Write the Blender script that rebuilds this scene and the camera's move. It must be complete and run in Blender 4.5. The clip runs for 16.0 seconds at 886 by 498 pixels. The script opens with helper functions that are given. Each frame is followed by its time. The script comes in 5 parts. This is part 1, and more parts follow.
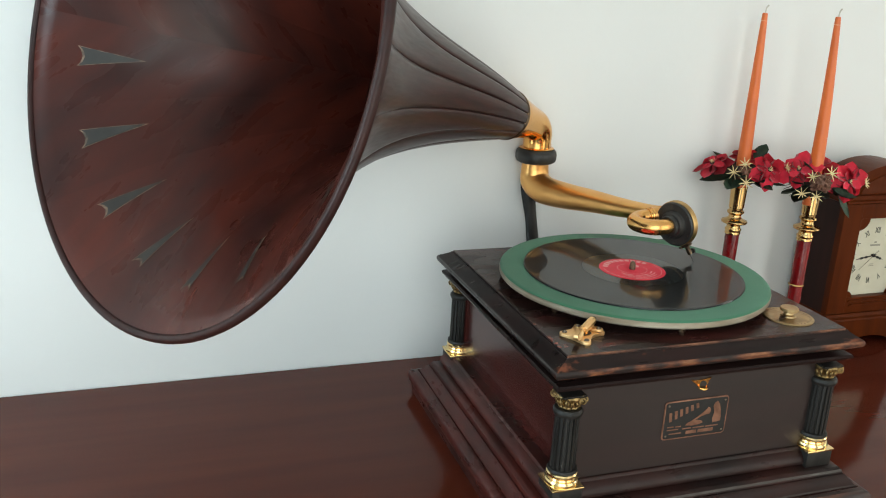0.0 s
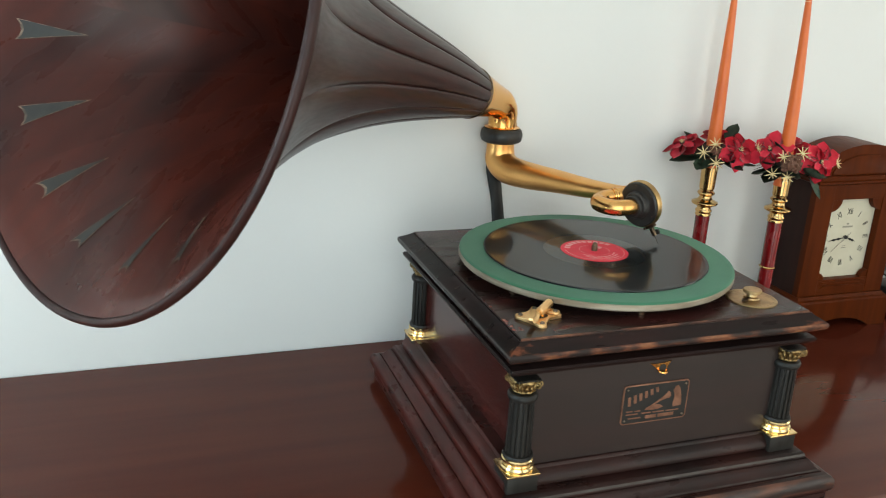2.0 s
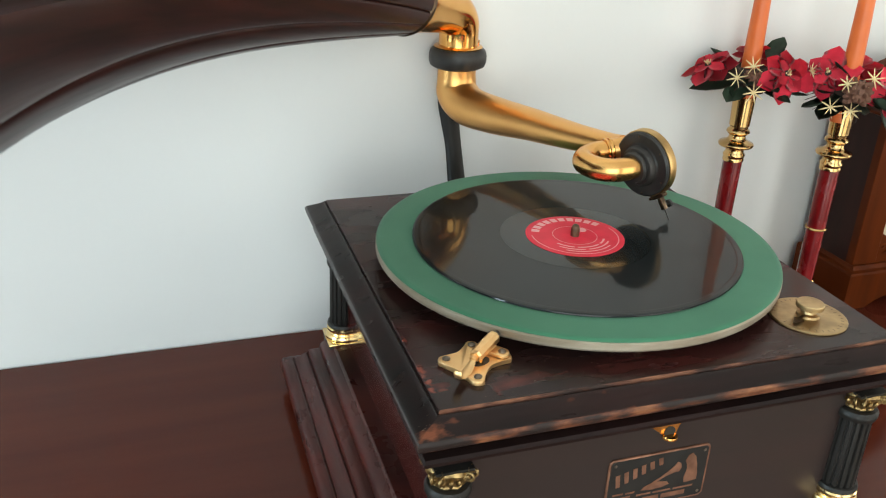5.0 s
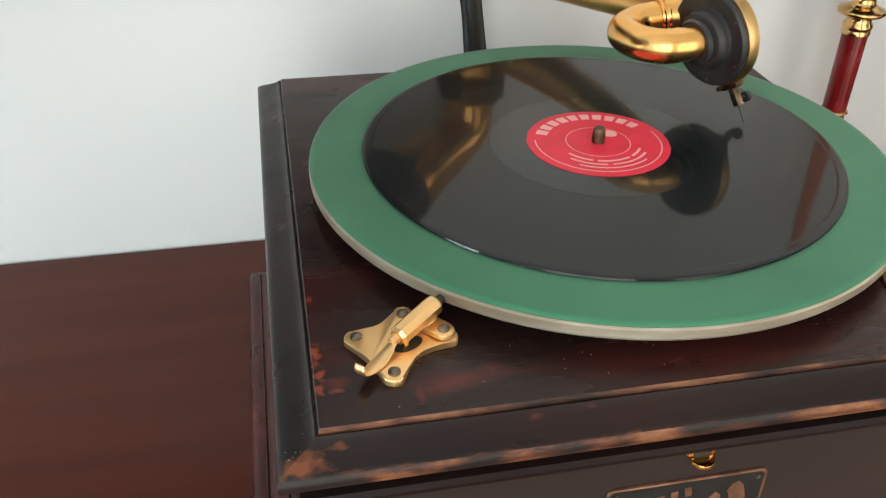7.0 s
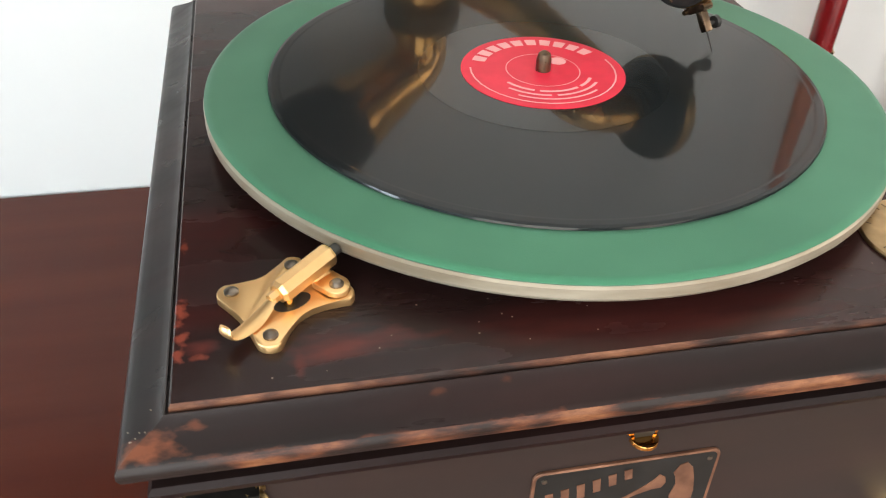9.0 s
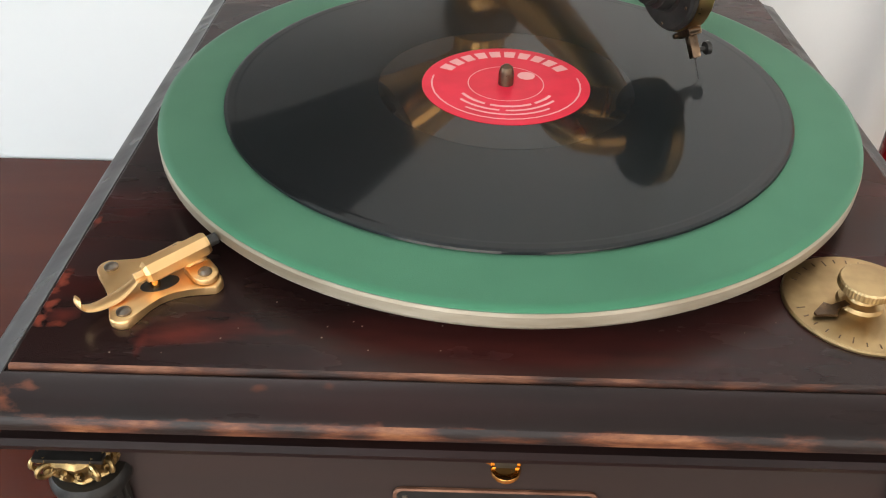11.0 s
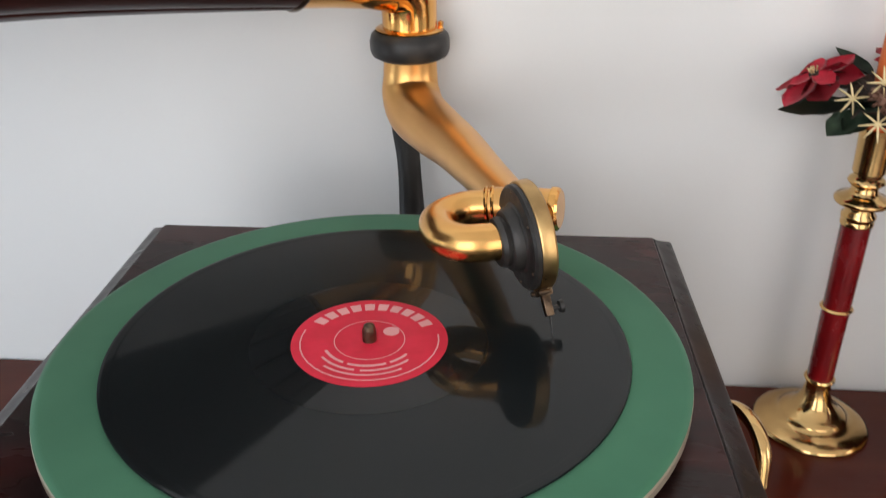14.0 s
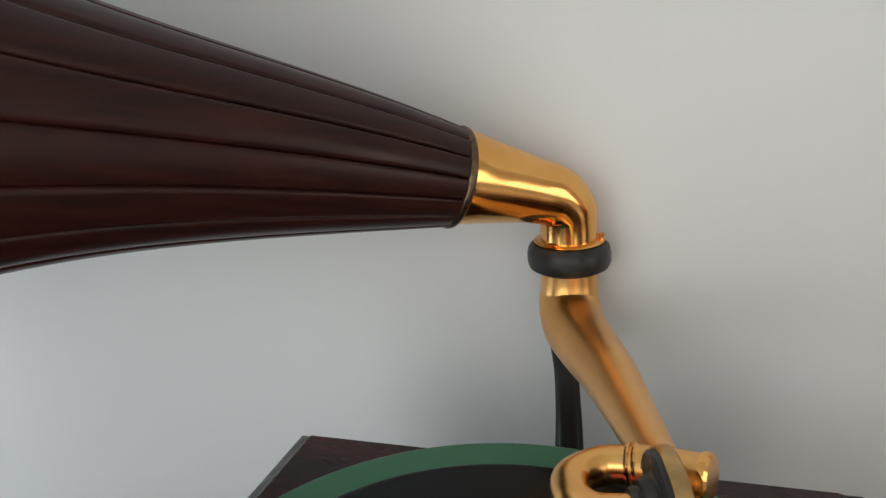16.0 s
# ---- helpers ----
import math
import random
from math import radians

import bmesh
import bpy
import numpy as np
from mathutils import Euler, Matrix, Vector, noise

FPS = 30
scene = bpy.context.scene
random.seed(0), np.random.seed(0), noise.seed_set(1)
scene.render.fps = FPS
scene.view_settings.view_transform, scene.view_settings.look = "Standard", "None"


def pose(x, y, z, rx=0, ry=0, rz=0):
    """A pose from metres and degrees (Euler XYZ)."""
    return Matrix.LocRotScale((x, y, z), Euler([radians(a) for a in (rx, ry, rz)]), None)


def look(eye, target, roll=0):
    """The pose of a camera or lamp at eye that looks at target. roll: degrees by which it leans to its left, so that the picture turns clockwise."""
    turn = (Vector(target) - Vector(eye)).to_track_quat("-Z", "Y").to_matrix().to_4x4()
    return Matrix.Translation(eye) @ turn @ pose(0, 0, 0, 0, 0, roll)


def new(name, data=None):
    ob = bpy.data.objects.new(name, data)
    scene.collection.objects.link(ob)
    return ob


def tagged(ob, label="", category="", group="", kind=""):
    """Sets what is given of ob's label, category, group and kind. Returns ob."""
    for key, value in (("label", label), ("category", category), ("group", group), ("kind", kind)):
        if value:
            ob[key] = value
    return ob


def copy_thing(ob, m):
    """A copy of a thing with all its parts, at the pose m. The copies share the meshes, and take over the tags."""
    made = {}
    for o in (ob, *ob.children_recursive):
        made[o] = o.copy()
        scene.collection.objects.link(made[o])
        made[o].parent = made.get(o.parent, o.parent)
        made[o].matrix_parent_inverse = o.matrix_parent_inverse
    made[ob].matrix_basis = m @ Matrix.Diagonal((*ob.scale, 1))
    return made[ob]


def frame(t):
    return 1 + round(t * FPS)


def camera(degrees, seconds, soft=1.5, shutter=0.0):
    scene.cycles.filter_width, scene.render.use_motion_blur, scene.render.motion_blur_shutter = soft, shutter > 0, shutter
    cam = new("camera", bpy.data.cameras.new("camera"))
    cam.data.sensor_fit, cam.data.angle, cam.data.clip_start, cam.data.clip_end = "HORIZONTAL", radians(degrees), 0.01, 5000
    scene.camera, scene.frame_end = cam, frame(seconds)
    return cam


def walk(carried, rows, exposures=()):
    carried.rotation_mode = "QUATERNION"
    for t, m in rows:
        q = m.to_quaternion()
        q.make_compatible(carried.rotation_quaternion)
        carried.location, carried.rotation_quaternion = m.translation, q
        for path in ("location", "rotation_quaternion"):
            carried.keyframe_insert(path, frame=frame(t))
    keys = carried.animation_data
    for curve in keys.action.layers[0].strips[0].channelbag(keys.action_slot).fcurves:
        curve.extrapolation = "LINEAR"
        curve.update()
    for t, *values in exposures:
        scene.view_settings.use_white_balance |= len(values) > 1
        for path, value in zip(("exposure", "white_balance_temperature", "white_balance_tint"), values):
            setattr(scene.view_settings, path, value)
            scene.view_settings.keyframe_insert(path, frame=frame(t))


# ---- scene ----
cam = camera(54.2, 16.0, soft=1.05, shutter=0.4)
METRES, EYE, TILT, LEAN, TURN = 1.0, 0.62, -17.0, 0.0, 0.0
PATH = [
    (0, (-0.542, -0.858, 0.58), (0.088, 0.943, -0.021), 2.9),
    (0.5, (-0.54, -0.853, 0.584), (0.1, 0.945, -0.013), 2.9),
    (1, (-0.538, -0.848, 0.581), (0.108, 0.948, -0.015), 3.1),
    (1.5, (-0.529, -0.844, 0.574), (0.122, 0.946, -0.035), 3.0),
    (2, (-0.499, -0.847, 0.57), (0.153, 0.935, -0.064), 3.1),
    (2.5, (-0.458, -0.852, 0.565), (0.191, 0.921, -0.095), 3.1),
    (3, (-0.428, -0.836, 0.558), (0.208, 0.927, -0.141), 3.1),
    (3.5, (-0.404, -0.769, 0.547), (0.231, 0.976, -0.196), 3.1),
    (4, (-0.386, -0.685, 0.547), (0.258, 1.043, -0.226), 3.1),
    (4.2, (-0.379, -0.659, 0.551), (0.263, 1.065, -0.234), 2.8),
    (6.3, (-0.178, -0.45, 0.484), (0.235, 1.223, -0.531), 1.6),
    (6.5, (-0.173, -0.437, 0.481), (0.197, 1.223, -0.571), 1.1),
    (7, (-0.171, -0.407, 0.47), (0.167, 1.225, -0.636), 0.9),
    (7.5, (-0.171, -0.383, 0.456), (0.191, 1.191, -0.722), 1.2),
    (8, (-0.175, -0.367, 0.45), (0.241, 1.184, -0.741), 1.5),
    (8.5, (-0.162, -0.361, 0.443), (0.27, 1.179, -0.758), 1.7),
    (9, (-0.129, -0.366, 0.434), (0.227, 1.196, -0.764), 2.3),
    (9.2, (-0.12, -0.364, 0.431), (0.178, 1.202, -0.776), 3.0),
    (11.3, (-0.019, -0.373, 0.444), (-0.056, 1.224, -0.76), 0.5),
    (11.5, (-0.019, -0.373, 0.448), (-0.057, 1.232, -0.745), 0.3),
    (12, (-0.025, -0.376, 0.451), (0.001, 1.241, -0.725), 0.9),
    (12.5, (-0.04, -0.379, 0.456), (0.081, 1.265, -0.677), 1.9),
    (13, (-0.027, -0.377, 0.469), (0.137, 1.287, -0.628), 2.1),
    (13.5, (0.015, -0.365, 0.484), (0.099, 1.352, -0.538), 0.9),
    (14, (0.061, -0.365, 0.495), (-0.055, 1.412, -0.415), -0.1),
    (14.5, (0.102, -0.358, 0.506), (-0.19, 1.436, -0.329), -1.7),
    (15, (0.122, -0.341, 0.525), (-0.302, 1.459, -0.237), -2.5),
    (15.5, (0.11, -0.324, 0.528), (-0.424, 1.491, -0.119), -3.2),
    (16, (0.09, -0.312, 0.533), (-0.495, 1.505, -0.066), -3.3),
]
EXPOSURES = [(0.0, -0.10, 6600, 3), (4.2, 0.08, 6600, 2), (6.3, 0.26, 6800, 8), (7.0, 0.30, 6850, 8), (8.0, 0.74, 6850, 10), (9.2, 0.70, 6850, 11), (11.3, 0.52, 6800, 12),
             (12.5, 0.58, 6750, 13), (13.5, 0.34, 6650, 15), (14.0, -0.03, 6650, 15), (15.0, -0.43, 6750, 12), (16.0, -0.58, 6750, 10)]
walk(cam, [(t, look(eye, target, roll)) for t, eye, target, roll in PATH], EXPOSURES)

# ---- light ----
TABLE, WALL = 0.016, 0.312          # sideboard top, back wall
X0, X1, Y0, FLOOR, CEIL = -2.9, 3.1, -2.0, -0.84, 1.78
world = bpy.data.worlds.new("world")
scene.world = world
world.use_nodes = True
wn = world.node_tree
sky = wn.nodes.new("ShaderNodeTexSky")
sky.sky_type, sky.sun_disc = "NISHITA", False
sky.sun_elevation, sky.sun_rotation = radians(35), radians(200)
wn.links.new(sky.outputs[0], wn.nodes["Background"].inputs[0])
wn.nodes["Background"].inputs[1].default_value = 0.1


def window_light(name, eye, target, w, h, power, colour):
    lamp = bpy.data.lights.new(name, "AREA")
    lamp.shape, lamp.size, lamp.size_y, lamp.energy, lamp.color = "RECTANGLE", w, h, power, colour
    ob = new(name, lamp)
    ob.matrix_world = look(eye, target)
    return ob


WIN_A = (-1.60, 0.00, -0.70, 1.65)        # x0, x1, z0, z1: two windows in the front wall
WIN_B = (0.45, 2.05, -0.70, 1.65)
WIN_SIDE = (-1.30, -0.30, 0.00, 1.32)       # y0, y1, z0, z1: one in either side wall
window_light("window_light_cool", (-0.80, Y0 - 0.03, 0.475), (-0.80, Y0 + 1, 0.475), 1.56, 2.31, 34, (0.88, 0.955, 1.0))
window_light("window_light_left", (X0 - 0.03, -0.80, 0.66), (X0 + 1, -0.80, 0.66), 0.96, 1.28, 58, (0.68, 0.86, 1.0))
window_light("window_light_right", (X1 + 0.03, -0.80, 0.66), (X1 - 1, -0.80, 0.66), 0.96, 1.28, 17, (1.0, 0.94, 0.87))
window_light("window_light_warm", (1.25, Y0 - 0.03, 0.475), (1.25, Y0 + 1, 0.475), 1.56, 2.31, 21, (1.0, 0.96, 0.90))


# ---- materials ----
def material(name, colour, rough=0.5, metal=0.0, second=None, scale=8.0, stretch=(1, 1, 1), detail=5.0, lo=0.35, hi=0.65,
             rough_var=0.0, bump=0.0, bump_scale=60.0, bump_stretch=None, coat=0.0, coat_rough=0.1, spec=0.5, sheen=0.0, aniso=0.0, by_object=0.0, coords="Object"):
    m = bpy.data.materials.new(name)
    m.use_nodes = True
    t = m.node_tree
    n, link = t.nodes, t.links.new
    b = n["Principled BSDF"]
    b.inputs["Base Color"].default_value = (*colour, 1)
    b.inputs["Roughness"].default_value, b.inputs["Metallic"].default_value = rough, metal
    b.inputs["Specular IOR Level"].default_value = spec
    b.inputs["Coat Weight"].default_value, b.inputs["Coat Roughness"].default_value = coat, coat_rough
    b.inputs["Sheen Weight"].default_value = sheen
    tc = n.new("ShaderNodeTexCoord")

    def noise_at(sc, st, det):
        mp = n.new("ShaderNodeMapping")
        mp.inputs["Scale"].default_value = st
        link(tc.outputs[coords], mp.inputs[0])
        nz = n.new("ShaderNodeTexNoise")
        nz.inputs["Scale"].default_value, nz.inputs["Detail"].default_value = sc, det
        link(mp.outputs[0], nz.inputs["Vector"])
        return nz.outputs["Fac"]

    if second:
        fac = noise_at(scale, stretch, detail)
        mr = n.new("ShaderNodeMapRange")
        mr.inputs["From Min"].default_value, mr.inputs["From Max"].default_value = lo, hi
        link(fac, mr.inputs["Value"])
        mix = n.new("ShaderNodeMix")
        mix.data_type = "RGBA"
        mix.inputs["A"].default_value, mix.inputs["B"].default_value = (*colour, 1), (*second, 1)
        link(mr.outputs[0], mix.inputs["Factor"])
        out = mix.outputs["Result"]
        if by_object:
            info = n.new("ShaderNodeObjectInfo")
            hsv = n.new("ShaderNodeHueSaturation")
            mv = n.new("ShaderNodeMapRange")
            mv.inputs["To Min"].default_value, mv.inputs["To Max"].default_value = 1 - by_object, 1 + by_object
            link(info.outputs["Random"], mv.inputs["Value"])
            link(mv.outputs[0], hsv.inputs["Value"])
            link(out, hsv.inputs["Color"])
            out = hsv.outputs[0]
        link(out, b.inputs["Base Color"])
    if rough_var:
        fr = noise_at(scale * 2.3, stretch, 6)
        rr = n.new("ShaderNodeMapRange")
        rr.inputs["From Min"].default_value, rr.inputs["From Max"].default_value = 0.3, 0.7
        rr.inputs["To Min"].default_value, rr.inputs["To Max"].default_value = max(rough - rough_var, 0.02), rough + rough_var
        link(fr, rr.inputs["Value"])
        link(rr.outputs[0], b.inputs["Roughness"])
    if bump:
        bp = n.new("ShaderNodeBump")
        bp.inputs["Strength"].default_value, bp.inputs["Distance"].default_value = bump, 0.001
        link(noise_at(bump_scale, bump_stretch or stretch, 4), bp.inputs["Height"])
        link(bp.outputs[0], b.inputs["Normal"])
    if aniso:
        b.inputs["Anisotropic"].default_value = aniso
        tg = n.new("ShaderNodeTangent")
        tg.direction_type, tg.axis = "RADIAL", "Z"
        link(tg.outputs[0], b.inputs["Tangent"])
    return m


WALLPAINT = material("wall_paint", (0.80, 0.80, 0.785), 0.75, second=(0.765, 0.765, 0.75), scale=1.5, bump=0.15, bump_scale=90)
CEILPAINT = material("ceiling_paint", (0.82, 0.82, 0.80), 0.85, second=(0.78, 0.78, 0.77), scale=2)
FLOORWOOD = material("floor_wood", (0.20, 0.10, 0.05), 0.35, second=(0.12, 0.055, 0.028), scale=3, stretch=(1, 12, 1))
MAHOGANY = material("polished_mahogany", (0.090, 0.0172, 0.0084), 0.115, second=(0.072, 0.0132, 0.0068), scale=6, stretch=(0.5, 5, 5), rough_var=0.02,
                    spec=0.21)
MAHOGANY_EDGE = material("mahogany_edge", (0.16, 0.035, 0.02), 0.25, second=(0.09, 0.02, 0.012), scale=9, stretch=(0.5, 7, 7), coat=0.4)
EBONY = material("ebonised_mahogany", (0.011, 0.008, 0.0075), 0.32, second=(0.020, 0.009, 0.008), scale=11, stretch=(0.6, 3, 3), rough_var=0.08,
                 bump=0.03, bump_scale=150, bump_stretch=(1, 1, 1), spec=0.26)
# lighter than EBONY: the window's reflection is put into the front's base colour
CASEWOOD = material("ebonised_case_front_lit", (0.023, 0.0165, 0.0150), 0.30, second=(0.029, 0.0175, 0.0158), scale=11, stretch=(0.5, 4, 4), rough_var=0.025,
                    bump=0.012, bump_scale=300, bump_stretch=(1, 1, 1), spec=0.42)
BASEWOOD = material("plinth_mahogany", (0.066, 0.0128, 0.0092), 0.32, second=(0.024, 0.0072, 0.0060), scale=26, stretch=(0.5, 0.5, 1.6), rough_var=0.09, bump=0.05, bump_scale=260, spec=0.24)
# BASEWOOD made darker: the shade on the plinth's front is put into the colour
BASEFRONT = material("shaded_plinth_front", (0.028, 0.0100, 0.0082), 0.34, second=(0.011, 0.0062, 0.0056), scale=30, stretch=(0.4, 1, 1.6), rough_var=0.10, bump=0.05, bump_scale=260, spec=0.24)
SIDEWOOD = material("red_mahogany_panel", (0.056, 0.0100, 0.0078), 0.2, second=(0.034, 0.0072, 0.0060), scale=9, stretch=(3, 0.6, 3), spec=0.3, coat=0.22, coat_rough=0.08)
LIDWOOD = material("lid_mahogany", (0.019, 0.0085, 0.0078), 0.25, second=(0.058, 0.012, 0.0105), scale=9, stretch=(0.7, 2.4, 1), lo=0.45, hi=0.72, rough_var=0.10,
                   bump=0.04, bump_scale=130, bump_stretch=(0.6, 3, 3), spec=0.26)


def add_patch(m, spots, colour, scale=150.0, stretch=(1, 1, 1), soft=0.35):
    """Rubbed patches of wood showing through: (x, y, half length, half width) on the top."""
    t = m.node_tree
    n, link = t.nodes, t.links.new
    b = n["Principled BSDF"]
    tc = n.new("ShaderNodeTexCoord")
    nz = n.new("ShaderNodeTexNoise")
    nz.inputs["Scale"].default_value, nz.inputs["Detail"].default_value = scale, 8
    st = n.new("ShaderNodeMapping")
    st.inputs["Scale"].default_value = stretch
    link(tc.outputs["Object"], st.inputs[0])
    link(st.outputs[0], nz.inputs["Vector"])
    tw = n.new("ShaderNodeMath")
    tw.operation, tw.inputs[1].default_value = "MULTIPLY", 2.6
    link(nz.outputs["Fac"], tw.inputs[0])
    for x, y, lx, ly, strength in spots:
        mp = n.new("ShaderNodeMapping")
        mp.inputs["Location"].default_value = (-x / lx, -y / ly, 0)
        mp.inputs["Scale"].default_value = (1 / lx, 1 / ly, 0.001)
        link(tc.outputs["Object"], mp.inputs[0])
        ln = n.new("ShaderNodeVectorMath")
        ln.operation = "LENGTH"
        link(mp.outputs[0], ln.inputs[0])
        ad = n.new("ShaderNodeMath")
        ad.operation = "ADD"
        link(ln.outputs["Value"], ad.inputs[0])
        link(tw.outputs[0], ad.inputs[1])
        mr = n.new("ShaderNodeMapRange")
        mr.inputs["From Min"].default_value, mr.inputs["From Max"].default_value = 1.80 + soft, 1.80 - soft
        mr.inputs["To Max"].default_value = strength
        link(ad.outputs[0], mr.inputs["Value"])
        mix = n.new("ShaderNodeMix")
        mix.data_type = "RGBA"
        mix.inputs["B"].default_value = (*colour, 1)
        link(mr.outputs[0], mix.inputs["Factor"])
        link(b.inputs["Base Color"].links[0].from_socket, mix.inputs["A"])
        link(mix.outputs["Result"], b.inputs["Base Color"])


add_patch(LIDWOOD, [(-0.110, -0.153, 0.030, 0.010, 0.95), (-0.045, -0.158, 0.045, 0.006, 0.3), (-0.159, -0.148, 0.006, 0.004, 0.9), (-0.128, -0.163, 0.002, 0.012, 0.7), (0.02, -0.163, 0.05, 0.004, 0.25)], (0.105, 0.021, 0.016), 80, (0.5, 1.6, 1), 0.5)
add_patch(LIDWOOD, [(-0.1665, -0.128, 0.0030, 0.010, 1.0), (-0.1660, -0.142, 0.0036, 0.004, 0.9), (-0.1665, -0.150, 0.0026, 0.005, 0.9), (-0.160, -0.152, 0.004, 0.002, 0.6), (-0.1665, -0.090, 0.0016, 0.005, 0.7)], (0.24, 0.050, 0.030), 260)
EBONYLID = EBONY.copy()
EBONYLID.name = "lid_border_ebonised"
EBONYLID.node_tree.nodes["Principled BSDF"].inputs["Specular IOR Level"].default_value = 0.17
MOULDING = EBONY.copy()
MOULDING.name = "dull_ebonised_moulding"
MOULDING.node_tree.nodes["Principled BSDF"].inputs["Specular IOR Level"].default_value = 0.09
add_patch(EBONYLID, [(-0.176, -0.1805, 0.014, 0.0048, 1.0), (-0.150, -0.1850, 0.024, 0.0017, 0.7), (-0.105, -0.1853, 0.040, 0.0014, 0.6), (-0.040, -0.1853, 0.055, 0.0015, 0.75), (0.040, -0.1854, 0.050, 0.0013, 0.35), (0.100, -0.1853, 0.030, 0.0016, 0.35),
                     (0.170, -0.1832, 0.016, 0.0034, 0.95), (-0.085, -0.1755, 0.003, 0.0012, 0.4), (-0.062, -0.1745, 0.0025, 0.0012, 0.35), (-0.161, -0.1760, 0.003, 0.002, 0.6)], (0.150, 0.048, 0.024), 420, (0.35, 0.55, 1), 0.42)
WORN = material("worn_edge_wood", (0.020, 0.011, 0.010), 0.38, second=(0.15, 0.052, 0.027), scale=55, stretch=(0.32, 1.0, 1.6), lo=0.44, hi=0.72, detail=10, rough_var=0.1,
                bump=0.4, bump_scale=160, bump_stretch=(0.5, 1, 2))


def rubbed(name, stops, scale, stretch, rough=0.45, spec=0.3):
    """Dark finish rubbed through to bare wood along an edge: fine streaks within large uneven patches."""
    m = material(name, stops[0][1], rough, spec=spec, bump=0.5, bump_scale=220, bump_stretch=(0.3, 1, 1.5))
    n, link = m.node_tree.nodes, m.node_tree.links.new
    tc = n.new("ShaderNodeTexCoord")
    fac = []
    for sc, st, det in ((scale, stretch, 12), (scale * 0.16, (1, 1, 1), 3)):
        mp = n.new("ShaderNodeMapping")
        mp.inputs["Scale"].default_value = st
        link(tc.outputs["Object"], mp.inputs[0])
        nz = n.new("ShaderNodeTexNoise")
        nz.inputs["Scale"].default_value, nz.inputs["Detail"].default_value, nz.inputs["Roughness"].default_value = sc, det, 0.68
        link(mp.outputs[0], nz.inputs["Vector"])
        fac.append(nz.outputs["Fac"])
    mean = n.new("ShaderNodeMath")
    mean.operation = "ADD"
    link(fac[0], mean.inputs[0])
    link(fac[1], mean.inputs[1])
    ramp = n.new("ShaderNodeValToRGB")
    half = n.new("ShaderNodeMath")
    half.operation, half.inputs[1].default_value = "MULTIPLY", 0.5
    link(mean.outputs[0], half.inputs[0])
    link(half.outputs[0], ramp.inputs[0])
    el = ramp.color_ramp.elements
    while len(el) < len(stops):
        el.new(0.5)
    for e, (at, col) in zip(el, stops):
        e.position, e.color = at, (*col, 1)
    link(ramp.outputs[0], n["Principled BSDF"].inputs["Base Color"])
    return m


NOSE = rubbed("rubbed_lid_nose", [(0.44, (0.016, 0.010, 0.009)), (0.48, (0.045, 0.018, 0.012)), (0.53, (0.110, 0.037, 0.019)), (0.60, (0.24, 0.095, 0.042))], 130, (0.30, 1.0, 1.2))
FILLET = rubbed("rubbed_fillet", [(0.43, (0.022, 0.012, 0.010)), (0.50, (0.075, 0.028, 0.017)), (0.60, (0.24, 0.100, 0.052))], 110, (0.25, 1.0, 1.0))
SCUFF = material("scuffed_edge", (0.020, 0.012, 0.010), 0.33, second=(0.055, 0.050, 0.046), scale=90, stretch=(0.5, 0.3, 1), lo=0.45, hi=0.8, detail=8)
BASEWEAR = material("worn_plinth_edge", (0.045, 0.012, 0.009), 0.34, second=(0.13, 0.055, 0.036), scale=60, stretch=(0.5, 0.5, 2), lo=0.45, hi=0.75, detail=8, rough_var=0.08)
BLACKWOOD = material("black_column", (0.010, 0.0088, 0.0078), 0.42, second=(0.020, 0.018, 0.016), scale=50, stretch=(2, 2, 0.3), bump=0.15, bump_scale=200, spec=0.25)
HORN_OUT = material("horn_wood", (0.038, 0.0105, 0.0085), 0.32, second=(0.019, 0.0068, 0.0060), scale=14, stretch=(1.0, 7, 1), rough_var=0.04, bump=0.03, bump_scale=60, spec=0.22, by_object=0.18, coords="UV")
HORN_IN = material("horn_lining", (0.078, 0.0150, 0.0088), 0.31, second=(0.022, 0.0066, 0.0055), scale=6, stretch=(1.2, 2.6, 1), detail=5, lo=0.28, hi=0.70, rough_var=0.10, bump=0.03, bump_scale=50, spec=0.24, by_object=0.10, coords="UV")
HORN_RIM = material("horn_rim_wood", (0.022, 0.0085, 0.0075), 0.36, second=(0.034, 0.011, 0.009), scale=40, rough_var=0.06, spec=0.22)
INLAY = material("inlay", (0.014, 0.012, 0.010), 0.45, second=(0.024, 0.020, 0.016), scale=60)
INLAY_EDGE = material("inlay_edge", (0.22, 0.14, 0.09), 0.5, second=(0.04, 0.03, 0.02), scale=120)
GOLD = material("polished_gold", (0.88, 0.465, 0.145), 0.13, 1.0, second=(0.80, 0.40, 0.115), scale=25, rough_var=0.05)
SOFTGOLD = material("soft_gold", (0.88, 0.49, 0.17), 0.24, 1.0, second=(0.82, 0.43, 0.14), scale=25, rough_var=0.04)
SATIN = material("satin_gold", (0.82, 0.445, 0.155), 0.33, 1.0, second=(0.75, 0.39, 0.13), scale=18, rough_var=0.025, bump=0.03, bump_scale=300)
BRASS = material("polished_brass", (0.77, 0.50, 0.215), 0.16, 1.0, second=(0.58, 0.365, 0.15), scale=22, rough_var=0.06)
RIMGOLD = material("rubbed_gold", (0.62, 0.40, 0.17), 0.34, 1.0, second=(0.40, 0.25, 0.11), scale=60, rough_var=0.08)
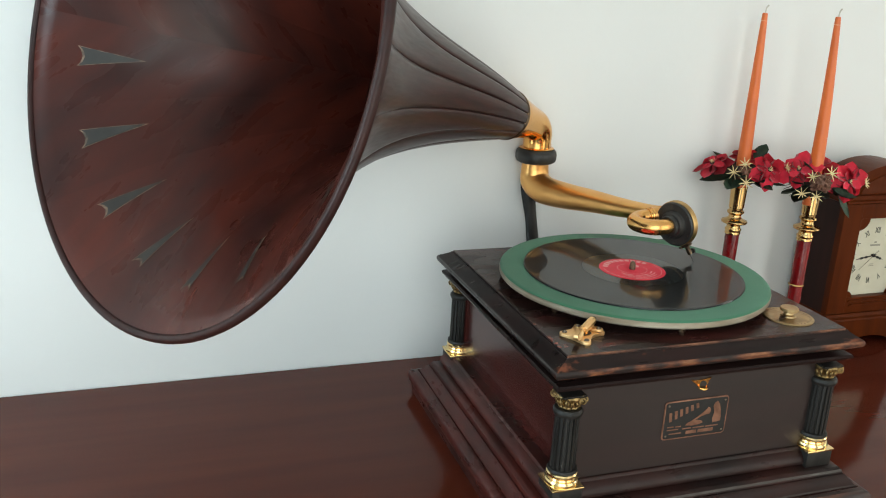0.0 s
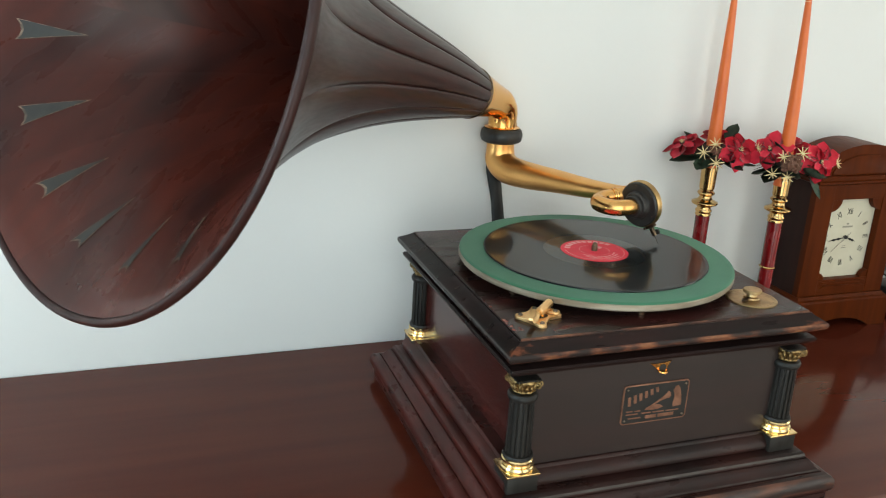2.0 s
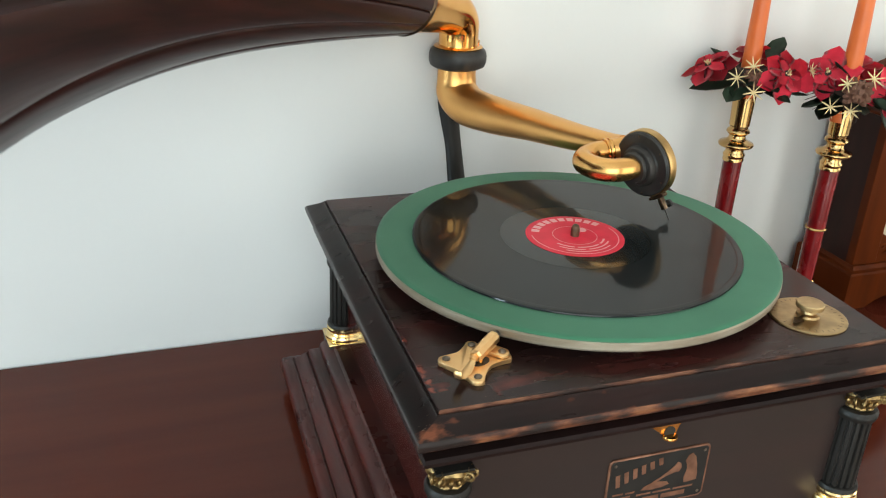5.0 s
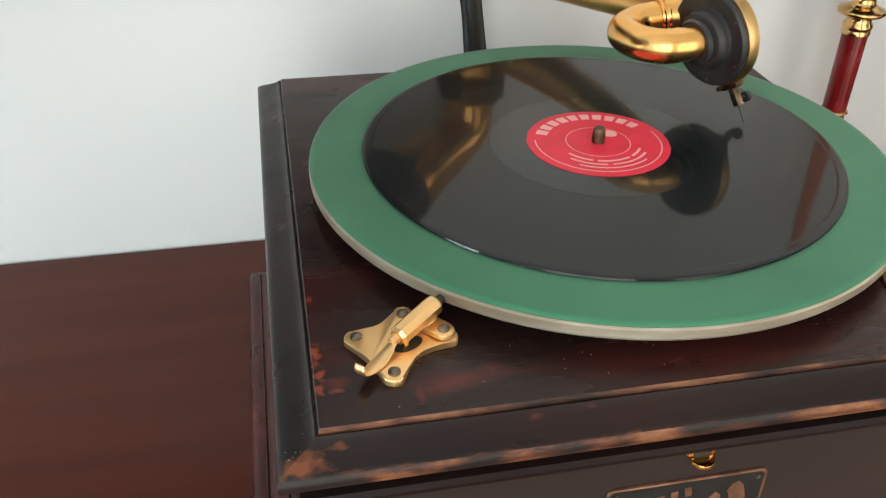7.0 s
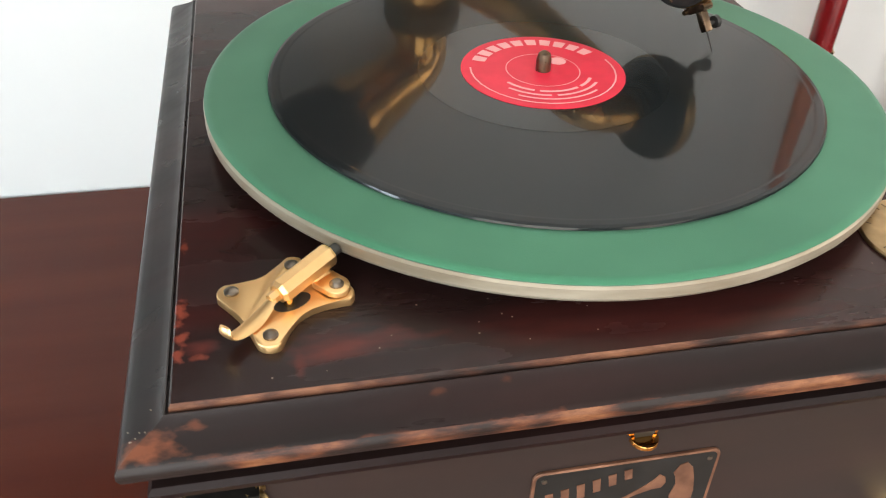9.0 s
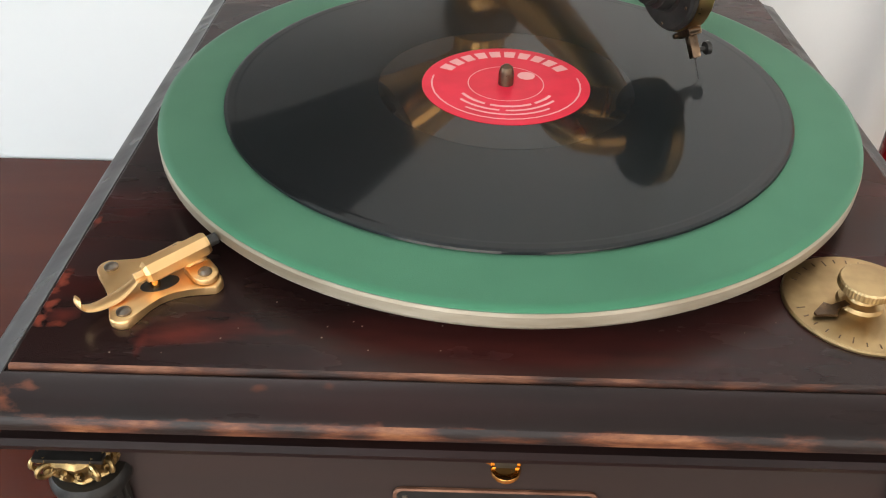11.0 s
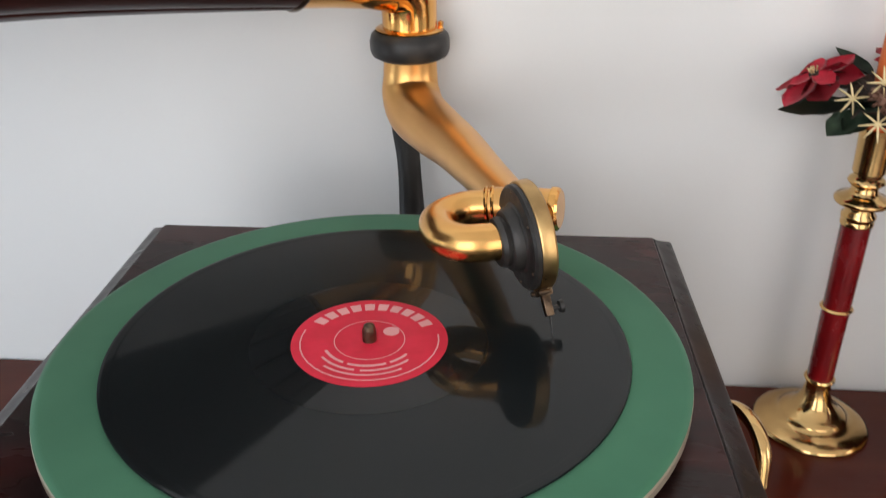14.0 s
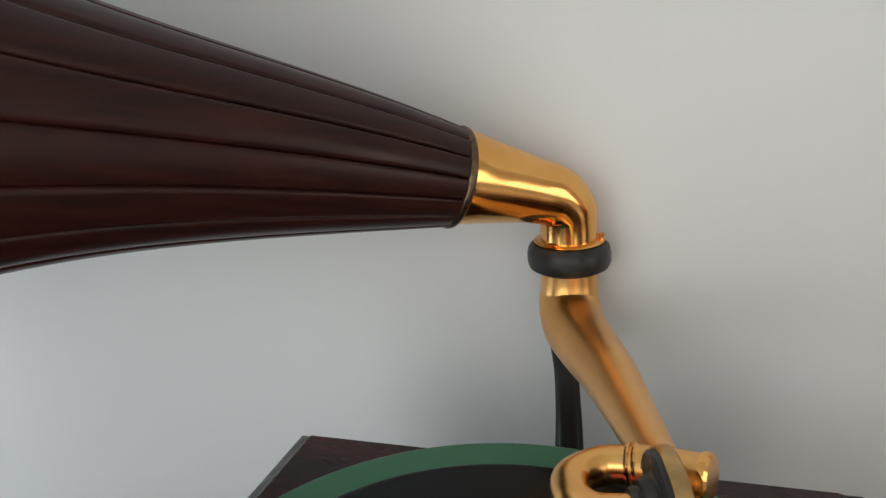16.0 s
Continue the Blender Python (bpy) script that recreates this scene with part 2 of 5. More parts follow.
AGED = material("aged_brass", (0.52, 0.37, 0.19), 0.38, 1.0, second=(0.34, 0.235, 0.12), scale=70, rough_var=0.1, bump=0.1, bump_scale=300)
ANTIQUE = material("antique_gilt", (0.44, 0.30, 0.13), 0.44, 1.0, second=(0.15, 0.10, 0.045), scale=260, rough_var=0.1)
BRONZE = material("dark_bronze", (0.18, 0.12, 0.075), 0.35, 1.0, second=(0.10, 0.07, 0.05), scale=200, rough_var=0.1)
BRAKEGOLD = material("brake_gold", (0.93, 0.63, 0.31), 0.42, 1.0, second=(0.86, 0.53, 0.24), scale=40, rough_var=0.08)
PALEGOLD = material("pale_gold", (0.92, 0.70, 0.36), 0.17, 1.0, second=(0.84, 0.60, 0.27), scale=40, rough_var=0.05)
STEEL = material("screw_steel", (0.27, 0.225, 0.18), 0.36, 1.0, second=(0.15, 0.12, 0.095), scale=250)
FELT = material("green_felt", (0.036, 0.148, 0.079), 0.9, second=(0.058, 0.200, 0.112), scale=9, bump=0.10, bump_scale=1600, sheen=0.2, spec=0.15)
IVORY = material("nickel_rim", (0.40, 0.345, 0.265), 0.42, 0.45, second=(0.25, 0.20, 0.14), scale=20, stretch=(1, 1, 6))
SHELLAC = material("shellac", (0.0062, 0.0086, 0.0094), 0.32, spec=0.05, aniso=0.7, coat=0.52, coat_rough=0.055)
SHELLAC_SMOOTH = material("shellac_smooth", (0.0065, 0.0088, 0.0098), 0.26, spec=0.10, coat=0.52, coat_rough=0.025)
LABELRED = material("label_red", (0.79, 0.030, 0.066), 0.45, second=(0.70, 0.024, 0.052), scale=80, spec=0.25)
LABELPALE = material("label_print", (0.84, 0.38, 0.38), 0.45)
RUBBER = material("black_rubber", (0.010, 0.0095, 0.009), 0.46, second=(0.030, 0.026, 0.023), scale=70, rough_var=0.08)
PLATE = material("plaque_dark", (0.022, 0.021, 0.020), 0.40, 0.3, second=(0.013, 0.013, 0.012), scale=60)
COPPER = material("plaque_copper", (0.30, 0.145, 0.09), 0.45, 0.6, second=(0.17, 0.08, 0.05), scale=90)
CANDLEWAX = material("orange_wax", (0.76, 0.165, 0.032), 0.42, second=(0.66, 0.13, 0.026), scale=20, coat=0.15, coat_rough=0.3)
WAXTIP = material("pale_wax", (0.85, 0.55, 0.36), 0.5)
WICKMAT = material("wick", (0.55, 0.52, 0.46), 0.9)
REDENAMEL = material("red_enamel", (0.235, 0.007, 0.009), 0.24, second=(0.12, 0.004, 0.006), scale=70, stretch=(1, 1, 0.35), rough_var=0.06, coat=0.25, coat_rough=0.12)
PETAL = material("red_velvet", (0.78, 0.020, 0.060), 0.75, second=(0.62, 0.013, 0.042), scale=90, bump=0.3, bump_scale=300, sheen=0.3, by_object=0.15)
LEAF = material("dark_leaf", (0.030, 0.055, 0.030), 0.55, second=(0.018, 0.032, 0.020), scale=80, by_object=0.4)
TWIG = material("dark_twig", (0.030, 0.020, 0.016), 0.8, second=(0.055, 0.03, 0.02), scale=150)
STARGOLD = material("gilt_star", (0.72, 0.58, 0.32), 0.4, 0.6)
CONE = material("pine_cone", (0.13, 0.055, 0.035), 0.7, second=(0.22, 0.11, 0.07), scale=150)
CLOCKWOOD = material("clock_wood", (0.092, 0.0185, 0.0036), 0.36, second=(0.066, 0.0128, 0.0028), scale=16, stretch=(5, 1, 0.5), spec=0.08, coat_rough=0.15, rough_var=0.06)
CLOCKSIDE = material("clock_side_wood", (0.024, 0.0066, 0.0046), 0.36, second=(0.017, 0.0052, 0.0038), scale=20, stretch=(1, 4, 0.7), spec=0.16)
DIALCREAM = material("dial_cream", (0.62, 0.58, 0.45), 0.5, second=(0.57, 0.53, 0.40), scale=30)
INK = material("black_ink", (0.012, 0.011, 0.010), 0.5)
INKGREY = material("grey_ink", (0.30, 0.28, 0.22), 0.6)
IRON = material("black_iron", (0.014, 0.015, 0.015), 0.4, second=(0.022, 0.022, 0.022), scale=80, coat=0.2)
REDLACQUER = material("dark_red_lacquer", (0.10, 0.010, 0.012), 0.25, coat=0.4)
GLASS = material("window_glass", (0.95, 0.97, 0.97), 0.02)
GLASS.node_tree.nodes["Principled BSDF"].inputs["Transmission Weight"].default_value = 1.0
FRAMEWHITE = material("window_white", (0.78, 0.78, 0.76), 0.4)


# ---- mesh helpers ----
def finish(bm, mats, smooth=True, angle=35):
    me = bpy.data.meshes.new("mesh")
    bmesh.ops.recalc_face_normals(bm, faces=bm.faces)
    for f in bm.faces:
        f.smooth = smooth
    if smooth:
        for e in bm.edges:
            if len(e.link_faces) == 2 and e.calc_face_angle(0) > radians(angle):
                e.smooth = False
    bm.to_mesh(me)
    bm.free()
    for m in (mats if isinstance(mats, (list, tuple)) else [mats]):
        me.materials.append(m)
    return me


def part(name, bm, mat, parent=None, label="", smooth=True, angle=35, place=None):
    ob = new(name, finish(bm, mat, smooth, angle) if isinstance(bm, bmesh.types.BMesh) else bm)
    if place is not None:
        ob.matrix_basis = place
    if parent:
        ob.parent = parent
    if label:
        tagged(ob, label)
    return ob


def holder(name, label, category, at=(0, 0, 0), group="", kind=""):
    ob = new(name)
    ob.empty_display_size = 0.02
    ob.location = at
    return tagged(ob, label, category, group, kind)


def box(bm, a, b, bevel=0.0, seg=2, m=None):
    a, b = Vector(a), Vector(b)
    r = bmesh.ops.create_cube(bm, size=1)
    vs = r["verts"]
    bmesh.ops.scale(bm, vec=b - a, verts=vs)
    bmesh.ops.translate(bm, vec=(a + b) / 2, verts=vs)
    if bevel:
        es = list({e for v in vs for e in v.link_edges})
        vs = bmesh.ops.bevel(bm, geom=es, offset=bevel, segments=seg, affect="EDGES", profile=0.5)["verts"] or vs
    if m is not None:
        bmesh.ops.transform(bm, matrix=m, verts=[v for v in vs if v.is_valid])
    return bm


def boxed(*args, **kw):
    return box(bmesh.new(), *args, **kw)


def lathe(bm, profile, seg=32, m=Matrix(), squash=None):
    """Turn (radius, height) pairs about the z axis."""
    rings = []
    for r, z in profile:
        if r < 1e-6:
            rings.append([bm.verts.new(m @ Vector((0, 0, z)))])
        else:
            rings.append([bm.verts.new(m @ Vector((r * (squash(k) if squash else 1) * math.cos(2 * math.pi * k / seg), r * (squash(k) if squash else 1) * math.sin(2 * math.pi * k / seg), z))) for k in range(seg)])
    for p, q in zip(rings, rings[1:]):
        for k in range(seg):
            a, b = p[k % len(p)], p[(k + 1) % len(p)]
            c, d = q[(k + 1) % len(q)], q[k % len(q)]
            f = [v for i, v in enumerate((a, b, c, d)) if v not in (a, b, c, d)[:i]]
            if len(f) > 2:
                bm.faces.new(f)
    for ring in (rings[0], rings[-1]):
        if len(ring) > 2:
            bm.faces.new(ring)
    return bm


def turned(profile, seg=32, m=Matrix(), squash=None):
    return lathe(bmesh.new(), profile, seg, m, squash)


def curve_points(pts, radii, n=8):
    """Catmull-Rom through the points, with radii."""
    P = [Vector(p) for p in pts]
    P = [2 * P[0] - P[1]] + P + [2 * P[-1] - P[-2]]
    R = [radii[0]] + list(radii) + [radii[-1]]
    out, rr = [], []
    for i in range(1, len(P) - 2):
        for k in range(n):
            t = k / n
            w = (-t + 2 * t * t - t ** 3, 2 - 5 * t * t + 3 * t ** 3, t + 4 * t * t - 3 * t ** 3, -t * t + t ** 3)
            out.append(sum((P[i - 1 + j] * w[j] * 0.5 for j in range(4)), Vector()))
            rr.append(sum(R[i - 1 + j] * w[j] * 0.5 for j in range(4)))
    out.append(P[-2])
    rr.append(R[-2])
    return out, rr


def tube(bm, pts, radii, seg=20, n=8, flat=1.0, side=None):
    pts, radii = curve_points(pts, radii, n) if n else ([Vector(p) for p in pts], radii)
    rings, ref = [], None
    for i, p in enumerate(pts):
        d = (pts[min(i + 1, len(pts) - 1)] - pts[max(i - 1, 0)]).normalized()
        if ref is None:
            ref = Vector(side) if side else (Vector((0, 0, 1)) if abs(d.z) < 0.8 else Vector((1, 0, 0)))
        ref = (ref - d * ref.dot(d)).normalized()
        o = d.cross(ref)
        rings.append([bm.verts.new(p + ref * radii[i] * math.cos(a) + o * radii[i] * flat * math.sin(a)) for a in (2 * math.pi * k / seg for k in range(seg))])
    for p, q in zip(rings, rings[1:]):
        for k in range(seg):
            bm.faces.new((p[k], p[(k + 1) % seg], q[(k + 1) % seg], q[k]))
    bm.faces.new(rings[0])
    bm.faces.new(rings[-1])
    return bm


def tubed(*args, **kw):
    return tube(bmesh.new(), *args, **kw)


def rect_loft(levels, cuts=14):
    """Stack of mitred rectangles (x0, x1, y0, y1, z, material of the band above)."""
    bm = bmesh.new()
    rings = []
    for x0, x1, y0, y1, z, _ in levels:
        c = [(x0, y0), (x1, y0), (x1, y1), (x0, y1)]
        ring = []
        for i in range(4):
            a, b = c[i], c[(i + 1) % 4]
            for k in range(cuts):
                ring.append(bm.verts.new((a[0] + (b[0] - a[0]) * k / cuts, a[1] + (b[1] - a[1]) * k / cuts, z)))
        rings.append(ring)
    n = len(rings[0])
    for (p, q), lv in zip(zip(rings, rings[1:]), levels):
        for k in range(n):
            mi = lv[5]
            if isinstance(mi, tuple):
                mi = mi[k // cuts]
            bm.faces.new((p[k], p[(k + 1) % n], q[(k + 1) % n], q[k])).material_index = mi
    bm.faces.new(rings[0]).material_index = 0
    bm.faces.new(rings[-1]).material_index = levels[-1][5] if not isinstance(levels[-1][5], tuple) else 0
    return bm


def prism(outline, z0, z1, m=Matrix(), bevel=0.0):
    bm = bmesh.new()
    lo = [bm.verts.new(m @ Vector((x, y, z0))) for x, y in outline]
    hi = [bm.verts.new(m @ Vector((x, y, z1))) for x, y in outline]
    top = bm.faces.new(hi)
    bm.faces.new(lo[::-1])
    for k in range(len(lo)):
        j = (k + 1) % len(lo)
        bm.faces.new((lo[k], lo[j], hi[j], hi[k]))
    if bevel:
        bmesh.ops.bevel(bm, geom=list(top.edges), offset=bevel, segments=2, affect="EDGES", profile=0.5)
    return bm


def axis_frame(origin, z, x=(0, 0, 1)):
    z = Vector(z).normalized()
    x = Vector(x)
    x = (x - z * x.dot(z)).normalized()
    y = z.cross(x)
    m = Matrix((x, y, z)).transposed().to_4x4()
    m.translation = Vector(origin)
    return m


def rounded_rect(w, h, r, n=5):
    pts = []
    for cx, cy, a0 in ((w - r, h - r, 0), (-w + r, h - r, 90), (-w + r, -h + r, 180), (w - r, -h + r, 270)):
        for k in range(n + 1):
            a = radians(a0 + 90 * k / n)
            pts.append((cx + r * math.cos(a), cy + r * math.sin(a)))
    return pts


def ring_sector(r0, r1, a0, a1, z, n=8):
    bm = bmesh.new()
    rows = [[bm.verts.new((r * math.cos(a), r * math.sin(a), z)) for r in (r0, r1)] for a in (radians(a0 + (a1 - a0) * k / n) for k in range(n + 1))]
    for p, q in zip(rows, rows[1:]):
        bm.faces.new((p[0], p[1], q[1], q[0]))
    return bm


def letters(body, size, m, mat, name, parent):
    c = bpy.data.curves.new(name, "FONT")
    c.body, c.size, c.align_x, c.align_y, c.extrude = body, size, "CENTER", "CENTER", 0.0002
    tmp = bpy.data.objects.new("tmp", c)
    scene.collection.objects.link(tmp)
    me = bpy.data.meshes.new_from_object(tmp.evaluated_get(bpy.context.evaluated_depsgraph_get()))
    bpy.data.objects.remove(tmp)
    me.materials.clear()
    me.materials.append(mat)
    ob = new(name, me)
    ob.matrix_basis = m
    ob.parent = parent
    return ob


# ---- room ----
def wall_with_openings(name, at, lo, hi, openings, thick, along="x"):
    """A wall along x or y at one place, with window openings (u0, u1, z0, z1) of one height."""
    bm = bmesh.new()
    ends = [lo] + [u for o in openings for u in o[:2]] + [hi]
    blocks = [(ends[i], ends[i + 1], FLOOR, CEIL) for i in range(0, len(ends), 2)]
    for u0, u1, z0, z1 in openings:
        blocks += [(u0, u1, FLOOR, z0), (u0, u1, z1, CEIL)]
    for a, b, c, d in blocks:
        box(bm, (a, at, c), (b, at + thick, d)) if along == "x" else box(bm, (at, a, c), (at + thick, b, d))
    return tagged(part(name, bm, WALLPAINT, smooth=False), "off-white painted wall with daylight window openings", "wall", kind="structure")


tagged(part("wall_back", boxed((X0 - 0.15, WALL, FLOOR), (X1 + 0.15, WALL + 0.15, CEIL)), WALLPAINT, smooth=False), "smooth off-white painted wall behind the sideboard", "wall", kind="structure")
wall_with_openings("wall_left", X0 - 0.15, Y0, WALL, [WIN_SIDE], 0.15, "y")
wall_with_openings("wall_front", Y0 - 0.15, X0 - 0.15, X1 + 0.15, [WIN_A, WIN_B], 0.15)
wall_with_openings("wall_right", X1, Y0, WALL, [WIN_SIDE], 0.15, "y")
tagged(part("floor", boxed((X0 - 0.15, Y0 - 0.15, FLOOR - 0.1), (X1 + 0.15, WALL + 0.15, FLOOR)), FLOORWOOD, smooth=False), "brown wooden floor", "floor", kind="structure")
tagged(part("ceiling", boxed((X0 - 0.15, Y0 - 0.15, CEIL), (X1 + 0.15, WALL + 0.15, CEIL + 0.1)), CEILPAINT, smooth=False), "plain white ceiling", "ceiling", kind="structure")


# ---- sideboard ----
def sideboard():
    sb = holder("sideboard", "dark polished mahogany sideboard with a glossy top", "sideboard", (0, 0, FLOOR))
    z = TABLE - FLOOR
    x0, x1, y0, y1 = -1.25, 1.15, -0.236, WALL - 0.004
    lv = [(x0 + 0.012, x1 - 0.012, y0 + 0.012, y1, z - 0.030, 1), (x0 + 0.004, x1 - 0.004, y0 + 0.004, y1, z - 0.027, 1),
          (x0, x1, y0, y1, z - 0.020, 1), (x0, x1, y0, y1, z - 0.010, 1), (x0 + 0.004, x1 - 0.004, y0 + 0.004, y1, z - 0.0035, 1),
          (x0 + 0.012, x1 - 0.012, y0 + 0.012, y1, z - 0.001, 1), (x0 + 0.018, x1 - 0.018, y0 + 0.018, y1, z, 0)]
    part("top", rect_loft(lv, 2), [MAHOGANY, MAHOGANY_EDGE], sb, angle=50)
    part("carcass", boxed((x0 + 0.03, y0 + 0.03, 0.08), (x1 - 0.03, y1, z - 0.0305), bevel=0.003), MAHOGANY, sb)
    part("plinth", boxed((x0 + 0.05, y0 + 0.05, 0.0), (x1 - 0.05, y1, 0.0795)), MAHOGANY, sb, smooth=False)
    for k in range(4):
        a = x0 + 0.04 + k * 0.58
        d = part("door", boxed((a, y0 + 0.012, 0.11), (a + 0.57, y0 + 0.0295, z - 0.06), bevel=0.004), MAHOGANY, sb)
        part("knob", turned([(0, 0), (0.006, 0), (0.005, 0.012), (0.013, 0.02), (0.011, 0.028), (0, 0.03)], 16, axis_frame((a + (0.52 if k % 2 == 0 else 0.05), y0 + 0.012, 0.5), (0, -1, 0))), BRASS, d)


sideboard()

# ---- gramophone ----
gram = holder("gramophone", "antique ebonised mahogany gramophone with gilt columns and large wooden horn", "gramophone", (0, 0, 0))
LID, HB, HX = 0.235, 0.163, 0.152


def sq(h, z, mat=0, back=None, front=0.0):
    return (-h, h, -h - front, h if back is None else min(h, back), z, mat)


# plinth of stepped mouldings
B = 0.2095
BASE_STEPS = [(0.2100, TABLE), (0.2100, 0.0262), (0.2084, 0.0268), (0.2084, 0.0288), (0.2132, 0.0298), (0.2152, 0.0335), (0.2158, 0.0392), (0.2149, 0.0445), (0.2122, 0.0476), (0.2085, 0.0490), (0.2044, 0.0503),
              (0.2035, 0.0502), (0.2031, 0.0488), (0.2022, 0.0488), (0.2018, 0.0514), (0.1998, 0.0522), (0.1965, 0.0546), (0.1935, 0.0586), (0.1908, 0.0614), (0.1893, 0.0620),
              (0.1889, 0.0598), (0.1879, 0.0598), (0.1875, 0.0640), (0.1866, 0.0668), (0.1836, 0.0690), (0.1800, 0.0700), (0.10, 0.0700)]
PLINTH = [(h if h < 0.18 else 0.18 + (h - 0.18) * 0.875, z) for h, z in BASE_STEPS]
# front faces take BASEFRONT, whose dark colour carries their shade
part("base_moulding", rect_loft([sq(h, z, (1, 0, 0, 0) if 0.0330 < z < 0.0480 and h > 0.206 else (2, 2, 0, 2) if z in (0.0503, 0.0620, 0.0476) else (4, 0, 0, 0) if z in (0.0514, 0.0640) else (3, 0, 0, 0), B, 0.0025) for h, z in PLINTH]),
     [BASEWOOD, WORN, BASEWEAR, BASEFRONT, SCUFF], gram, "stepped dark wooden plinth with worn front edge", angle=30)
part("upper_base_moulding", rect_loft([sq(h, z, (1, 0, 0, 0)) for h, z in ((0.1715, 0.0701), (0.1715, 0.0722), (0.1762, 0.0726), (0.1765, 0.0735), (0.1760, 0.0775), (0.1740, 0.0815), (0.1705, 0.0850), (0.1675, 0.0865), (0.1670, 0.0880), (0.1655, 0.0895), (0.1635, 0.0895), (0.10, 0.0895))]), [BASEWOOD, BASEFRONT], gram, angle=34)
# case: four boards between the columns
body = part("case", rect_loft([(-HX, HX, -HB, HB, 0.0702, (0, 1, 1, 1)), (-HX, HX, -HB, HB, 0.1965, 0), (-0.10, 0.10, -0.10, 0.10, 0.1965, 0)], 1), [CASEWOOD, SIDEWOOD], gram, "dark case with red mahogany sides", smooth=False)
part("top_moulding", rect_loft([sq(0.1635, 0.1925), sq(0.166, 0.1935), sq(0.1685, 0.197), sq(0.174, 0.1985), sq(0.1785, 0.2000), sq(0.1795, 0.2030), sq(0.178, 0.2052), sq(0.172, 0.2061), sq(0.15, 0.2061)]), MOULDING, gram, angle=25)
# black block fills the gap under the lid, its shade put in as colour
part("lid_gasket", rect_loft([sq(0.158, 0.2062), sq(0.158, 0.2133)], 1), INK, gram, smooth=False)
F3 = 0.0030          # the panel comes nearer the front edge
lid = part("lid", rect_loft([sq(0.15, 0.2134), sq(0.177, 0.2135), sq(0.182, 0.2148), sq(0.1846, 0.2172, (4, 0, 0, 0)), sq(0.1855, 0.2200, (4, 0, 0, 0)), sq(0.1854, 0.2220, (4, 2, 0, 2)), sq(0.1845, 0.2237), sq(0.1828, 0.2250), sq(0.1800, 0.2266),
     sq(0.1765, 0.2285, 0, None, 0.0012), sq(0.1735, 0.2303, 0, None, 0.0024), sq(0.1712, 0.2319, 0, None, F3), sq(0.1704, 0.2330, 2, None, F3), sq(0.1699, 0.2329, 0, None, F3), sq(0.1697, 0.2322, 0, None, F3), sq(0.1689, 0.2322, (1, 0, 0, 0), None, F3), sq(0.1686, 0.2344, (1, 3, 3, 3), None, F3), sq(0.1680, LID, 3, None, F3)], 30),
     [EBONYLID, FILLET, SCUFF, LIDWOOD, NOSE], gram, "square lid with worn bevelled border", angle=28)
# dark scratches and small nicks on the border of the lid
rng = random.Random(4)
for k in range(7):
    x, y = rng.uniform(-0.182, -0.174), rng.uniform(-0.18, -0.165)
    part("nick", turned([(0, 0), (0.00028, 0), (0, 0.00015)], 6, Matrix.Translation((x, y, 0.2277 + 0.003 * (x + 0.182) / 0.008))), IVORY, lid)


for k in range(22):
    x, y = rng.uniform(-0.15, 0.15), rng.uniform(-0.1665, -0.135)
    part("nick", turned([(0, 0), (rng.uniform(0.0002, 0.0004), 0), (0, 0.00012)], 6, Matrix.Translation((x, y, LID))), IVORY, lid)


# fluted columns with gilt capitals and bases
CAP = Matrix.Translation((0, 0, 0.1924)) @ Matrix.Diagonal((0.84, 0.84, 0.74, 1)) @ Matrix.Translation((0, 0, -0.1924))


